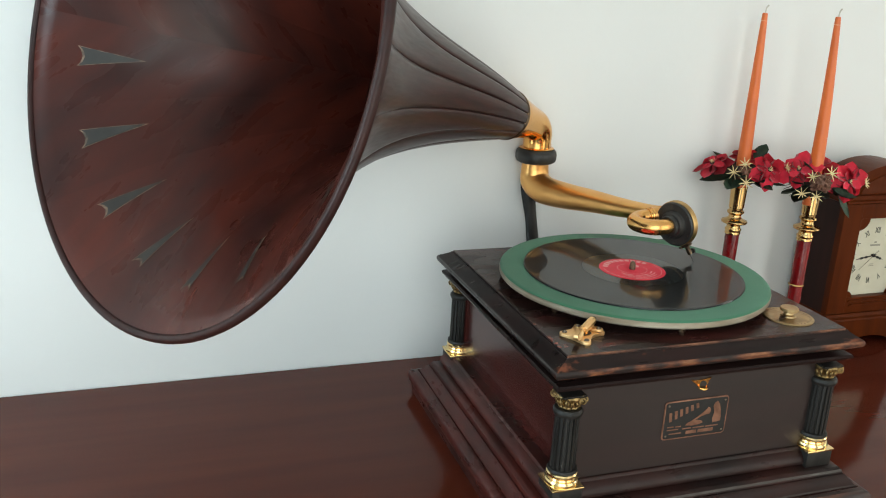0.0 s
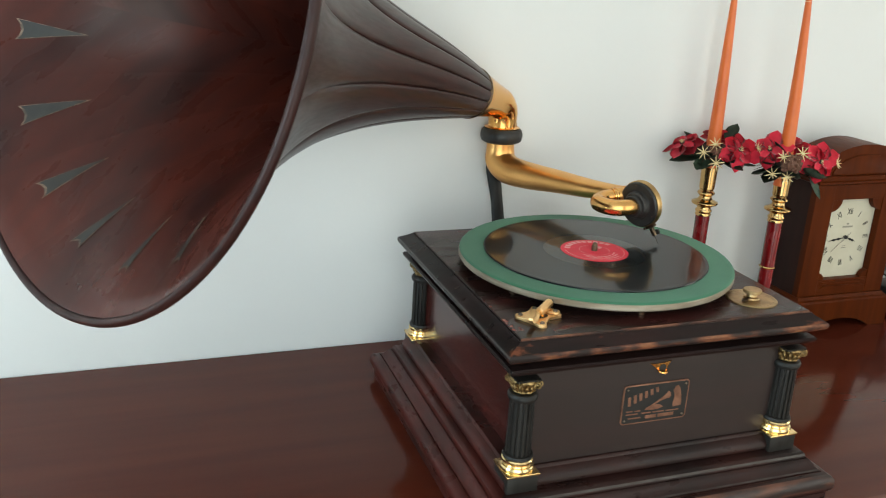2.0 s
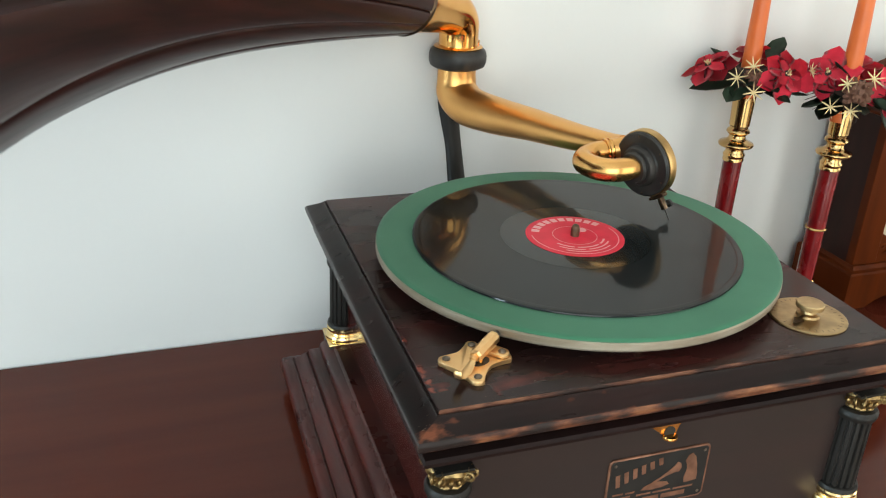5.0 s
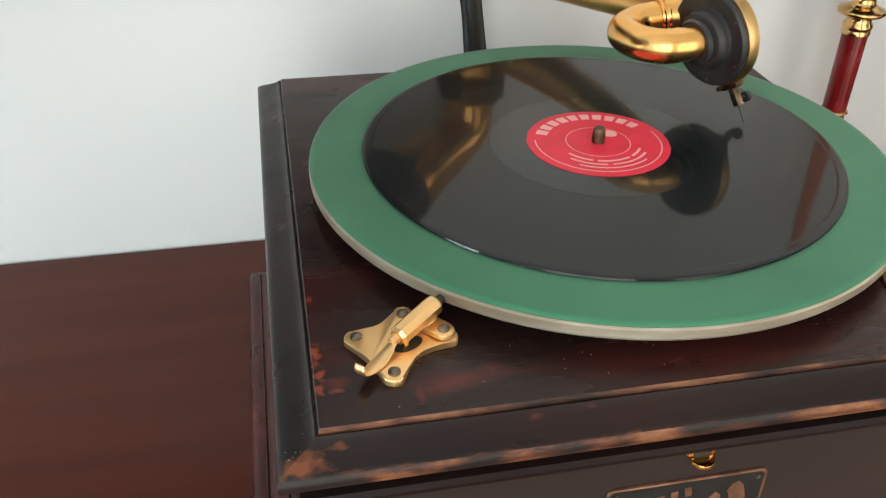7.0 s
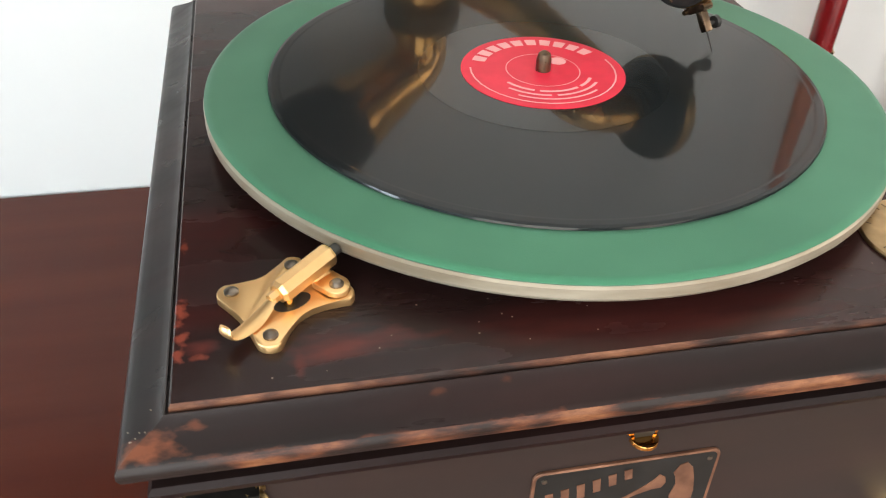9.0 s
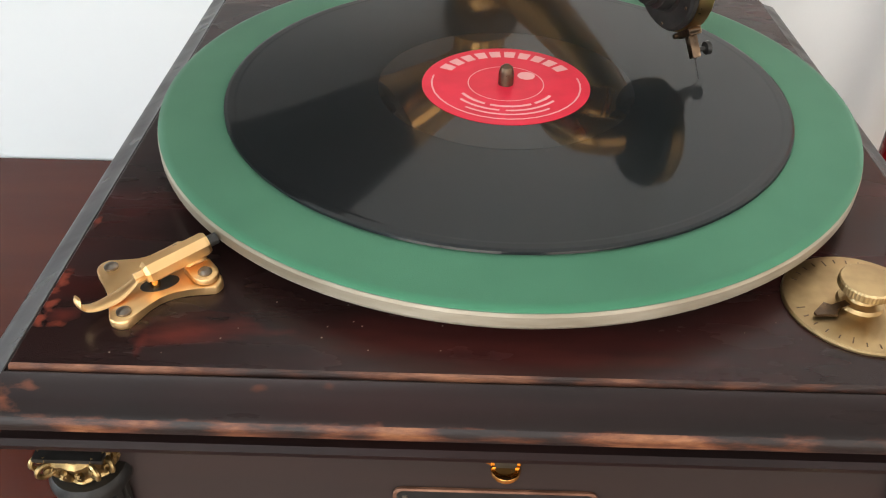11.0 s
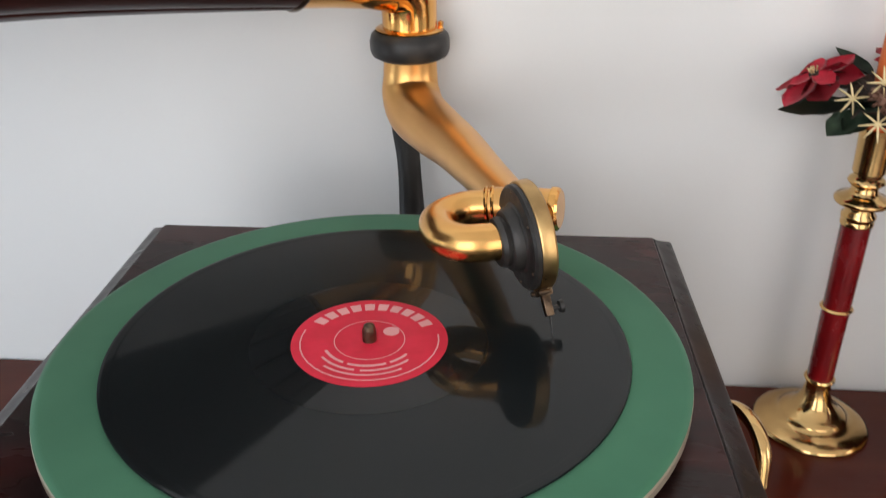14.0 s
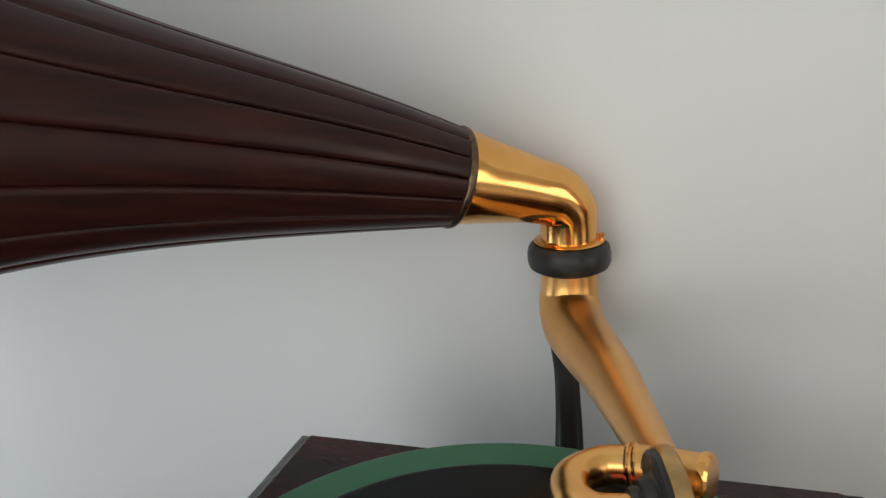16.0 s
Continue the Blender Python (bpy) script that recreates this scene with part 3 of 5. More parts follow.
def column():
    c = part("column", turned([(0.0125, 0.0), (0.0127, 0.003), (0.0121, 0.061), (0.0119, 0.064)], 96, Matrix.Translation((0, 0, 0.1065)),
             lambda k: 1.04 - 0.16 * max(0.0, math.sin(2 * math.pi * k / 6)) ** 0.6), BLACKWOOD, gram, "black fluted column with gilt capital and base", angle=60)
    part("neck_ring", turned([(0.010, 0.1675), (0.0142, 0.168), (0.0152, 0.1705), (0.0152, 0.173), (0.0136, 0.1755), (0.010, 0.176)], 32), BLACKWOOD, c)
    part("foot_ring", turned([(0.010, 0.1035), (0.0150, 0.104), (0.0158, 0.1055), (0.0150, 0.108), (0.0125, 0.109), (0.010, 0.109)], 32), BLACKWOOD, c)
    part("capital", turned([(0.009, 0.1705), (0.0128, 0.171), (0.0138, 0.173), (0.0130, 0.1745), (0.0134, 0.178), (0.0148, 0.183), (0.0165, 0.187), (0.0150, 0.190), (0.012, 0.1905), (0, 0.1905)], 32, CAP, squash=lambda k: 1 + 0.05 * math.sin(2 * math.pi * k / 4)), ANTIQUE, c, "cast gilt Ionic capital with scrolls")
    slab = rect_loft([(-0.0120, 0.0120, -0.0120, 0.0120, 0.1898, 0), (-0.0126, 0.0126, -0.0126, 0.0126, 0.1908, 0), (-0.0126, 0.0126, -0.0126, 0.0126, 0.1924, 0)], 4)
    part("abacus", slab, BLACKWOOD, c)
    for k in range(4):
        a = radians(45 + 90 * k)
        o = Vector((math.cos(a), math.sin(a), 0))
        s = Vector((-math.sin(a), math.cos(a), 0))
        for sg in (-1, 1):
            ctr = o * 0.0178 + s * sg * 0.0026 + Vector((0, 0, 0.1850))
            pts, rad = [], []
            for j in range(21):
                t = j / 20
                q = 3.4 * math.pi * t + math.pi / 2
                rr = 0.0062 * (1 - 0.86 * t)
                pts.append(CAP @ (ctr + o * rr * math.cos(q) + Vector((0, 0, rr * math.sin(q))) + s * sg * 0.0016 * t))
                rad.append(0.00115 * (1 - 0.25 * t))
            part("scroll", tubed([CAP @ (ctr - o * 0.010 + Vector((0, 0, 0.0040)))] + pts, [0.0010] + rad, 7, 2), ANTIQUE, c)
            part("eye", turned([(0, -0.0012), (0.0013, -0.0006), (0.0013, 0.0006), (0, 0.0012)], 8, axis_frame(CAP @ (ctr + s * sg * 0.0016), s)), ANTIQUE, c)
    for k in range(16):
        a = radians(22.5 * k + 11)
        o = Vector((math.cos(a), math.sin(a), 0))
        part("leaf", tubed([CAP @ (o * 0.0126 + Vector((0, 0, 0.1735))), CAP @ (o * 0.0142 + Vector((0, 0, 0.178))), CAP @ (o * 0.0156 + Vector((0, 0, 0.1815 + 0.001 * (k % 2)))), CAP @ (o * 0.0170 + Vector((0, 0, 0.1805)))], [0.0010, 0.0017, 0.0015, 0.0006], 7, 3), ANTIQUE, c)
    part("column_base", turned([(0, 0.0910), (0.0172, 0.0910), (0.0180, 0.0925), (0.0180, 0.0945), (0.0168, 0.0965), (0.0152, 0.0972), (0.0148, 0.0985), (0.0152, 0.0995), (0.0162, 0.1005), (0.0162, 0.1025), (0.0152, 0.1038), (0.012, 0.104)], 36), PALEGOLD, c, "polished gilt ring base")
    part("gilt_plate", boxed((-0.0180, -0.0180, 0.0886), (0.0180, 0.0180, 0.0911), bevel=0.0006), PALEGOLD, c)
    part("pedestal", boxed((-0.0168, -0.0168, 0.0702), (0.0168, 0.0168, 0.0885), bevel=0.0008), BLACKWOOD, c)
    return c


col = column()
col.matrix_basis = Matrix.Translation((-0.158, -0.164, 0))
for x, y, a in ((0.158, -0.164, 90), (-0.154, 0.166, -90), (0.154, 0.166, 180)):
    copy_thing(col, pose(x, y, 0, 0, 0, a))

# plaque on the front: copper relief on a dark ground, its writing as plain bars
YF = -HB
PF = Matrix(((1, 0, 0, -0.0042), (0, 0, -1, YF - 0.0002), (0, 1, 0, 0.1432), (0, 0, 0, 1)))     # x right, y up, z out of the front
plaque = part("plaque", prism(rounded_rect(0.0395, 0.0226, 0.004), 0, 0.0011, PF, 0.0003), COPPER, gram, "small dark metal plaque with copper border and relief")
part("plaque_ground", prism(rounded_rect(0.0381, 0.0212, 0.003), 0.0011, 0.00125, PF), PLATE, plaque)
for sx in (-1, 1):
    for sy in (-1, 1):
        part("pin", turned([(0.0012, 0.0012), (0.0011, 0.0018), (0, 0.0021)], 10, PF @ Matrix.Translation((sx * 0.0348, sy * 0.0178, 0))), STEEL, plaque)


def relief(name, outline, depth=0.0015):
    return part(name, prism(outline, 0.00125, depth, PF), COPPER, plaque)


for k in range(6):          # rising word, as slanted bars
    x, h = -0.0312 + k * 0.0064, 0.0110 - 0.0009 * k
    y = 0.0042 + k * 0.0021
    relief("copper_bar", [(x - 0.0012, y - h / 2), (x + 0.0018, y - h / 2 + 0.0006), (x + 0.0009, y + h / 2), (x - 0.0024, y + h / 2 - 0.0006)])
# a flared shape with a swept mouth, and a tall rounded shape beside it
relief("copper_shape", [(-0.012, -0.0075), (-0.004, -0.0085), (0.004, -0.0080), (0.010, -0.0062), (0.008, -0.0040), (0.002, -0.0025), (-0.005, -0.0030), (-0.010, -0.0050)])
relief("copper_shape", [(-0.005, -0.0028), (-0.002, -0.0030), (0.006, 0.0010), (0.0125, 0.0030), (0.0165, 0.0032), (0.0180, 0.0062), (0.0172, 0.0098), (0.0145, 0.0118), (0.0128, 0.0092), (0.009, 0.0058), (0.002, 0.0010)], 0.0016)
relief("copper_shape", [(0.0205, 0.0115), (0.0225, 0.0160), (0.0255, 0.0172), (0.0285, 0.0135), (0.0305, 0.0060), (0.0318, -0.0015), (0.0318, -0.0068), (0.0220, -0.0078), (0.0212, -0.0030), (0.0228, 0.0040), (0.0218, 0.0085)], 0.0016)
for x0, x1, y in ((-0.010, 0.003, -0.0160), (0.005, 0.024, -0.0160)):
    relief("copper_bar", [(x0, y - 0.0019), (x1, y - 0.0019), (x1, y + 0.0019), (x0, y + 0.0019)])
for x0, x1, y in ((-0.034, -0.026, -0.0075), (-0.024, -0.017, -0.0078), (-0.015, -0.004, -0.0112), (-0.002, 0.012, -0.0114), (0.014, 0.030, -0.0116), (-0.034, -0.020, -0.0110), (-0.031, -0.016, -0.0158)):
    relief("copper_bar", [(x0, y - 0.0007), (x1, y - 0.0007), (x1, y + 0.0007), (x0, y + 0.0007)], 0.0014)

# gilt key escutcheon with a dark hollow
EF = Matrix(((1, 0, 0, -0.0035), (0, 0, -1, YF - 0.0002), (0, 1, 0, 0.1845), (0, 0, 0, 1)))
esc = part("escutcheon", prism([(-0.0135, 0.0045), (-0.005, 0.003), (0.004, 0.0035), (0.0125, 0.0055), (0.0085, 0.0015), (0.0075, -0.002), (0.0075, -0.006), (0.004, -0.0075), (0.000, -0.0065), (-0.003, -0.0030), (-0.008, 0.0005)], 0, 0.0014, EF, 0.0004), GOLD, gram, "small gilt key escutcheon")
part("keyhole", turned([(0.0042, 0.0013), (0.0042, 0.0018), (0, 0.0018)], 20, EF @ Matrix.Translation((0.0022, -0.0018, 0))), INK, esc)
part("key_lip", prism([(-0.0058, 0)] + [(-0.0058 * math.cos(math.pi * k / 12), 0.0062 * math.sin(math.pi * k / 12)) for k in range(1, 12)] + [(0.0058, 0)], -0.0010, 0.0010, Matrix(((1, 0, 0, -0.0012), (0, -1, 0, YF - 0.0014), (0, 0, 1, 0.1795), (0, 0, 0, 1))), 0.0004), GOLD, esc, "half-round gilt lip")

# turntable
TT = 0.2530
platter = part("turntable", turned([(0, 0.2435), (0.1550, 0.2430), (0.1578, 0.2437), (0.1592, 0.2456), (0.1592, 0.2498), (0.1584, 0.2508), (0, 0.2508)], 128), IVORY, gram, "nickel turntable with green felt")
part("felt", turned([(0, 0.2509), (0.1583, 0.2509), (0.1588, 0.2516), (0.1580, TT - 0.0006), (0.1562, TT), (0.1550, TT), (0.1542, TT), (0, TT)], 128), FELT, platter, "green felt mat")
part("spindle", turned([(0.0036, 0.2446), (0.0036, 0.2612), (0.0028, 0.2640), (0.0012, 0.2652), (0, 0.2654)], 24), BRONZE, platter, "worn brass spindle")
part("hub", turned([(0.03, LID), (0.03, 0.2400), (0.018, 0.2434)], 32), BRONZE, gram)
for a in (205, 262, 300):
    part("stud", turned([(0.004, LID), (0.004, 0.2385), (0, 0.2388)], 12, Matrix.Translation((0.142 * math.cos(radians(a)), 0.142 * math.sin(radians(a)), 0))), BRONZE, gram)


# speed dial with knurled knob
def speed_dial():
    ctr = Matrix.Translation((0.125, -0.1305, LID))
    d = part("speed_dial", turned([(0, 0.0002), (0.0275, 0.0002), (0.0275, 0.0010), (0.0268, 0.0016), (0, 0.0016)], 64, ctr), AGED, gram, "tarnished brass speed dial")
    part("boss", turned([(0.0085, 0.0016), (0.0080, 0.0032), (0.0055, 0.0040), (0.0050, 0.0062), (0.0062, 0.0066), (0.0062, 0.0078), (0.005, 0.0082)], 32, ctr), AGED, d)
    part("knob", turned([(0.006, 0.0076), (0.0090, 0.0079), (0.0097, 0.0086), (0.0097, 0.0112), (0.0092, 0.0119), (0, 0.0122)], 96, ctr, lambda k: 1.0 + 0.018 * (k % 2)), AGED, d, "knurled brass knob", angle=20)
    a = math.atan2(-0.0095, -0.020)
    part("pointer", prism([(0.004, -0.0014), (0.013, -0.0014), (0.0145, -0.0036), (0.0215, -0.0008), (0.0215, 0.0008), (0.0145, 0.0036), (0.013, 0.0014), (0.004, 0.0014)], 0.0026, 0.0036, ctr @ Matrix.Rotation(a, 4, "Z")), BRONZE, d, "dark pointer")
    for k in range(30):
        b = radians(-170 + k * 11)
        ln = 0.0032 if k % 5 == 0 else 0.002
        part("tick", prism([(0.0245 - ln, -0.00022), (0.0245, -0.00022), (0.0245, 0.00022), (0.0245 - ln, 0.00022)], 0.0016, 0.00172, ctr @ Matrix.Rotation(b, 4, "Z")), BRONZE, d)


speed_dial()


# gilt brake: waisted plate, barrel and lever
def brake():
    c = [(-0.149, -0.1245), (-0.1365, -0.149), (-0.1118, -0.1300), (-0.1275, -0.1125)]
    out = []
    for i in range(4):
        pr, p, q = Vector(c[i - 1]), Vector(c[i]), Vector(c[(i + 1) % 4])
        a0 = math.atan2(-(p - pr).x, (p - pr).y)
        a1 = math.atan2(-(q - p).x, (q - p).y)
        while a1 < a0:
            a1 += 2 * math.pi
        for k in range(9):
            w = a0 + (a1 - a0) * k / 8
            out.append(tuple(p + 0.0052 * Vector((math.cos(w), math.sin(w)))))
        nrm = Vector(((q - p).y, -(q - p).x)).normalized()
        for f in (0.25, 0.4, 0.5, 0.6, 0.75):
            out.append(tuple(p + (q - p) * f + nrm * (0.0052 - (0.0015, 0.0062, 0.0040, 0.0050)[i] * math.sin(math.pi * f))))
    pl = part("brake", prism(out, LID + 0.0002, LID + 0.0036, Matrix(), 0.0007), BRAKEGOLD, gram, "gilt turntable brake with barrel and lever", angle=50)
    for p in c:
        part("screw", turned([(0.0026, 0.0036), (0.0026, 0.0044), (0.0014, 0.0053), (0, 0.0055)], 16, Matrix.Translation((*p, LID))), STEEL, pl)
    part("slot", turned([(0.0040, LID + 0.0036), (0.0040, LID + 0.0038), (0, LID + 0.0038)], 24, Matrix.Translation((-0.1285, -0.1330, 0)) @ Matrix.Rotation(radians(28), 4, "Z") @ Matrix.Diagonal((1.75, 1, 1, 1))), INK, pl)
    part("post", turned([(0.0018, 0.2386), (0.0018, 0.2420), (0.0012, 0.2426), (0, 0.2426)], 14, Matrix.Translation((-0.1296, -0.1342, 0))), GOLD, pl)
    a, b = Vector((-0.1332, -0.1338, 0.2434)), Vector((-0.1140, -0.1176, 0.2462))
    d, ln = (b - a).normalized(), (b - a).length
    part("barrel", turned([(0, 0), (0.0034, 0), (0.0046, 0.0014), (0.0046, ln - 0.0012), (0.0040, ln), (0, ln)], 8, axis_frame(a, d) @ Matrix.Rotation(radians(22.5), 4, "Z")), BRAKEGOLD, pl, angle=20)
    part("pin", turned([(0, -0.0036), (0.0020, -0.0036), (0.0022, -0.0030), (0.0022, 0)], 6, axis_frame(a, d)), BRAKEGOLD, pl, angle=20)
    side = Vector((d.y, -d.x, 0)).normalized()
    part("lever", tubed([(-0.1350, -0.1358, 0.2432), (-0.1375, -0.1385, 0.2412), (-0.1415, -0.1425, 0.2394), (-0.1462, -0.1470, 0.2392), (-0.1494, -0.1500, 0.2408), (-0.1506, -0.1512, 0.2436), (-0.1503, -0.1508, 0.2460)],
         [0.0019, 0.0026, 0.0034, 0.0030, 0.0027, 0.0027, 0.0022], 12, 6, flat=0.26, side=side), BRAKEGOLD, pl, "curled gilt lever")
    part("lug", prism([(0.0048 * math.cos(q), 0.0048 * math.sin(q)) for q in (math.pi * (1 + k / 10) for k in range(11))] + [(0.0050, 0.0070), (-0.0050, 0.0070)], -0.0012, 0.0010, Matrix.Translation((-0.1127, -0.1290, 0.2402)) @ Matrix.Rotation(radians(40), 4, "Z"), 0.0004), BRAKEGOLD, pl, angle=50)
    part("web", tubed([(-0.1172, -0.1236, 0.2403), (-0.1192, -0.1212, 0.2430)], [0.0046, 0.0040], 14, 3, flat=0.45, side=tuple(d)), BRAKEGOLD, pl)
    part("screw", turned([(0.0026, 0.0062), (0.0026, 0.0068), (0.0016, 0.0078), (0, 0.0080)], 16, Matrix.Translation((-0.1127, -0.1290, LID))), STEEL, pl)
    part("pad", tubed([b, b + d * 0.004], [0.0022, 0.0022], 12, 1), RUBBER, pl)


brake()

# winding crank on the right side
part("crank_boss", turned([(0.016, 0.0), (0.016, 0.003), (0.011, 0.006), (0.008, 0.016), (0, 0.016)], 32, axis_frame((HX, 0.050, 0.125), (1, 0, 0))), BRASS, gram)
crank = part("crank", tubed([(HX, 0.050, 0.125), (0.171, 0.053, 0.133), (0.181, 0.055, 0.158), (0.190, 0.050, 0.181), (0.199, 0.038, 0.193), (0.205, 0.022, 0.195), (0.208, 0.008, 0.187), (0.208, 0.001, 0.170)], [0.0055, 0.0055, 0.0055, 0.0055, 0.0055, 0.0053, 0.0050, 0.0042], 16, 8, flat=0.8), BRASS, gram, "curved brass winding crank")

# tone arm
CX, CY = -0.006, 0.283
arm = part("tone_arm", tubed([(CX, CY, 0.350), (CX, CY, 0.330), (CX, CY, 0.312), (-0.0055, 0.279, 0.2990), (0.0010, 0.261, 0.2895), (0.017, 0.224, 0.2890), (0.035, 0.180, 0.2922), (0.054, 0.124, 0.2962), (0.067, 0.082, 0.3012), (0.072, 0.066, 0.3040)],
           [0.0200, 0.0200, 0.0208, 0.0222, 0.0222, 0.0204, 0.0174, 0.0139, 0.0114, 0.0108], 32, 8, flat=0.88, side=(1, 0, 0)), SATIN, gram, "tapered satin gilt tone arm", angle=60)
U = [(0.095, 0.057, 0.3045), (0.078, 0.062, 0.303), (0.060, 0.067, 0.3005), (0.046, 0.068, 0.2985), (0.035, 0.062, 0.297), (0.0305, 0.052, 0.2965), (0.035, 0.037, 0.2965), (0.045, 0.0290, 0.297), (0.056, 0.0282, 0.2978), (0.068, 0.0310, 0.2985)]
part("gooseneck", tubed(U[2:], [0.0098] * 8, 28, 8), SOFTGOLD, arm, "polished gilt U-shaped gooseneck", angle=60)
part("cross_tube", tubed(U[:3], [0.0108, 0.0108, 0.0108], 28, 4), SATIN, arm, angle=60)
part("end_cap", turned([(0, 0.0012), (0.0100, 0.0012), (0.0116, 0), (0.0120, -0.0015), (0.0120, -0.0035), (0.0106, -0.004)], 28, axis_frame(U[0], Vector(U[0]) - Vector(U[1]))), GOLD, arm)
for q in (0.0, 0.0035):
    p = Vector(U[2]) + (Vector(U[3]) - Vector(U[2])).normalized() * (q - 0.001)
    part("joint_ring", turned([(0.0095, -0.0012), (0.0112, -0.0010), (0.0116, 0), (0.0112, 0.0010), (0.0095, 0.0012)], 28, axis_frame(p, Vector(U[3]) - Vector(U[2]))), GOLD, arm)
# sound box
SN = Vector((0.937, 0.334, 0.100)).normalized()
SC = Vector((0.0759, 0.0350, 0.2985))
SM = axis_frame(SC, SN, (-0.011, 0.025, 0.042))      # x points up the disc
sbx = part("sound_box", turned([(0, -0.0035), (0.0265, -0.0035), (0.0278, -0.0022), (0.0278, 0.0), (0, 0.0)], 64, SM), RUBBER, gram, "round black sound box with gilt rim")
part("gilt_rim", turned([(0.020, 0.0001), (0.0284, 0.0001), (0.0290, 0.0010), (0.0290, 0.0070), (0.0282, 0.0080), (0.0245, 0.0080), (0.0240, 0.0060), (0, 0.0060)], 64, SM), RIMGOLD, sbx)
part("rubber_hub", turned([(0.0098, -0.0150), (0.0125, -0.0145), (0.0135, -0.0120), (0.0130, -0.0100), (0.0155, -0.0095), (0.0170, -0.0070), (0.0172, -0.0045), (0.0190, -0.0034)], 40, SM), RUBBER, sbx)
for k in range(6):
    part("screw", turned([(0.0009, -0.0036), (0.0007, -0.0041), (0, -0.0043)], 8, SM @ Matrix.Rotation(radians(60 * k + 25), 4, "Z") @ Matrix.Translation((0.0245, 0, 0))), BRONZE, sbx)
part("needle_bar_mount", boxed((-0.0320, -0.006, 0.0005), (-0.0265, 0.006, 0.0070), bevel=0.0008, m=SM), BRONZE, sbx)
for s in (-1, 1):
    part("pivot", turned([(0.0012, -0.003), (0.0016, 0), (0.0012, 0.003)], 10, SM @ Matrix.Translation((-0.030, s * 0.007, 0.002))), BRONZE, sbx)
part("needle_holder", boxed((-0.0425, -0.0022, 0.0018), (-0.0315, 0.0022, 0.0062), bevel=0.0006, m=SM), BRONZE, sbx)
part("thumbscrew", turned([(0.0012, 0), (0.0012, 0.004), (0.0032, 0.0045), (0.0034, 0.0065), (0, 0.007)], 16, axis_frame(SM @ Vector((-0.039, 0, 0.0055)), SM.to_3x3() @ Vector((0, 0, 1)))), RUBBER, sbx)
part("needle", tubed([SM @ Vector((-0.0420, 0, 0.004)), (0.0925, 0.0095, 0.2552)], [0.0006, 0.00025], 8, 1), RUBBER, sbx)

# collar, elbow and bracket
part("collar", turned([(0.0200, 0.3270), (0.0245, 0.3262), (0.0285, 0.3285), (0.0300, 0.3325), (0.0302, 0.3385), (0.0290, 0.3435), (0.0260, 0.3465), (0.0205, 0.3465)], 48, Matrix.Translation((CX, CY, 0))), RUBBER, gram, "black rubber collar")
part("collar_rim", turned([(0.0200, 0.3462), (0.0250, 0.3466), (0.0255, 0.3478), (0.0240, 0.3488), (0.0205, 0.3490)], 48, Matrix.Translation((CX, CY, 0))), GOLD, gram)
NECK = Vector((-0.076, 0.237, 0.4035))
elbow = part("elbow", tubed([(CX, CY, 0.342), (CX, CY, 0.360), (-0.0075, 0.2815, 0.3715), (-0.0150, 0.2765, 0.3815), (-0.028, 0.268, 0.3875), (-0.050, 0.254, 0.3955), tuple(NECK + Vector((0, 0, 0.001)))], [0.0203, 0.0206, 0.0212, 0.0220, 0.0234, 0.0278, 0.0332], 40, 8), GOLD, gram, "polished gilt elbow pipe", angle=60)
part("lug", turned([(0.0018, 0), (0.0022, 0.004), (0, 0.005)], 10, Matrix.Translation((CX + 0.023, CY + 0.004, 0.348))), GOLD, elbow)
part("screw", turned([(0.0016, 0), (0.0022, 0.003), (0, 0.0035)], 10, axis_frame((-0.064, 0.245, 0.3715), (0, 0, -1))), BRONZE, elbow)
part("bracket", tubed([(0.0, HB - 0.002, 0.105), (0.0, 0.205, 0.110), (-0.003, 0.243, 0.150), (-0.005, 0.267, 0.195), (-0.008, 0.278, 0.240), (-0.011, 0.284, 0.268), (-0.012, 0.288, 0.290), (-0.010, 0.288, 0.312), (CX, CY, 0.326)], [0.013, 0.012, 0.0125, 0.0105, 0.0092, 0.0105, 0.0125, 0.0120, 0.014], 14, 8, flat=0.7, side=(1, 0, 0)), BLACKWOOD, gram, "black iron horn bracket")


# wooden horn of separate staves
HC, HAZ, HEL, HR, HP = Vector((-0.519, -0.042, 0.521)), 209.0, 13.6, 0.2635, 15
HN = Vector((math.cos(radians(HAZ)) * math.cos(radians(HEL)), math.sin(radians(HAZ)) * math.cos(radians(HEL)), math.sin(radians(HEL))))
HU = Vector((0, 0, 1)).cross(HN).normalized()
HLEN = (HC - NECK).length


def horn_at(u, ang, off=0.0):
    """A place on the horn: u from neck to mouth, angle round the axis, off: outwards."""
    p1 = HC - HN * HLEN * 0.5
    c = NECK * (1 - u) ** 2 + p1 * 2 * u * (1 - u) + HC * u * u + Vector((0, 0, 0.046 * u * (1 - u) ** 2))
    d = ((p1 - NECK) * (1 - u) * 2 + (HC - p1) * u * 2 + Vector((0, 0, 0.046 * (1 - u) * (1 - 3 * u)))).normalized()
    a = (HU - d * HU.dot(d)).normalized()
    b = d.cross(a)
    r = 0.0290 + (HR - 0.0290) * (0.33 * u + 0.67 * u ** 3.85 + 0.12 * u * (1 - u) ** 3) + off
    w = radians(ang)
    return c + (a * math.cos(w) + b * math.sin(w)) * r


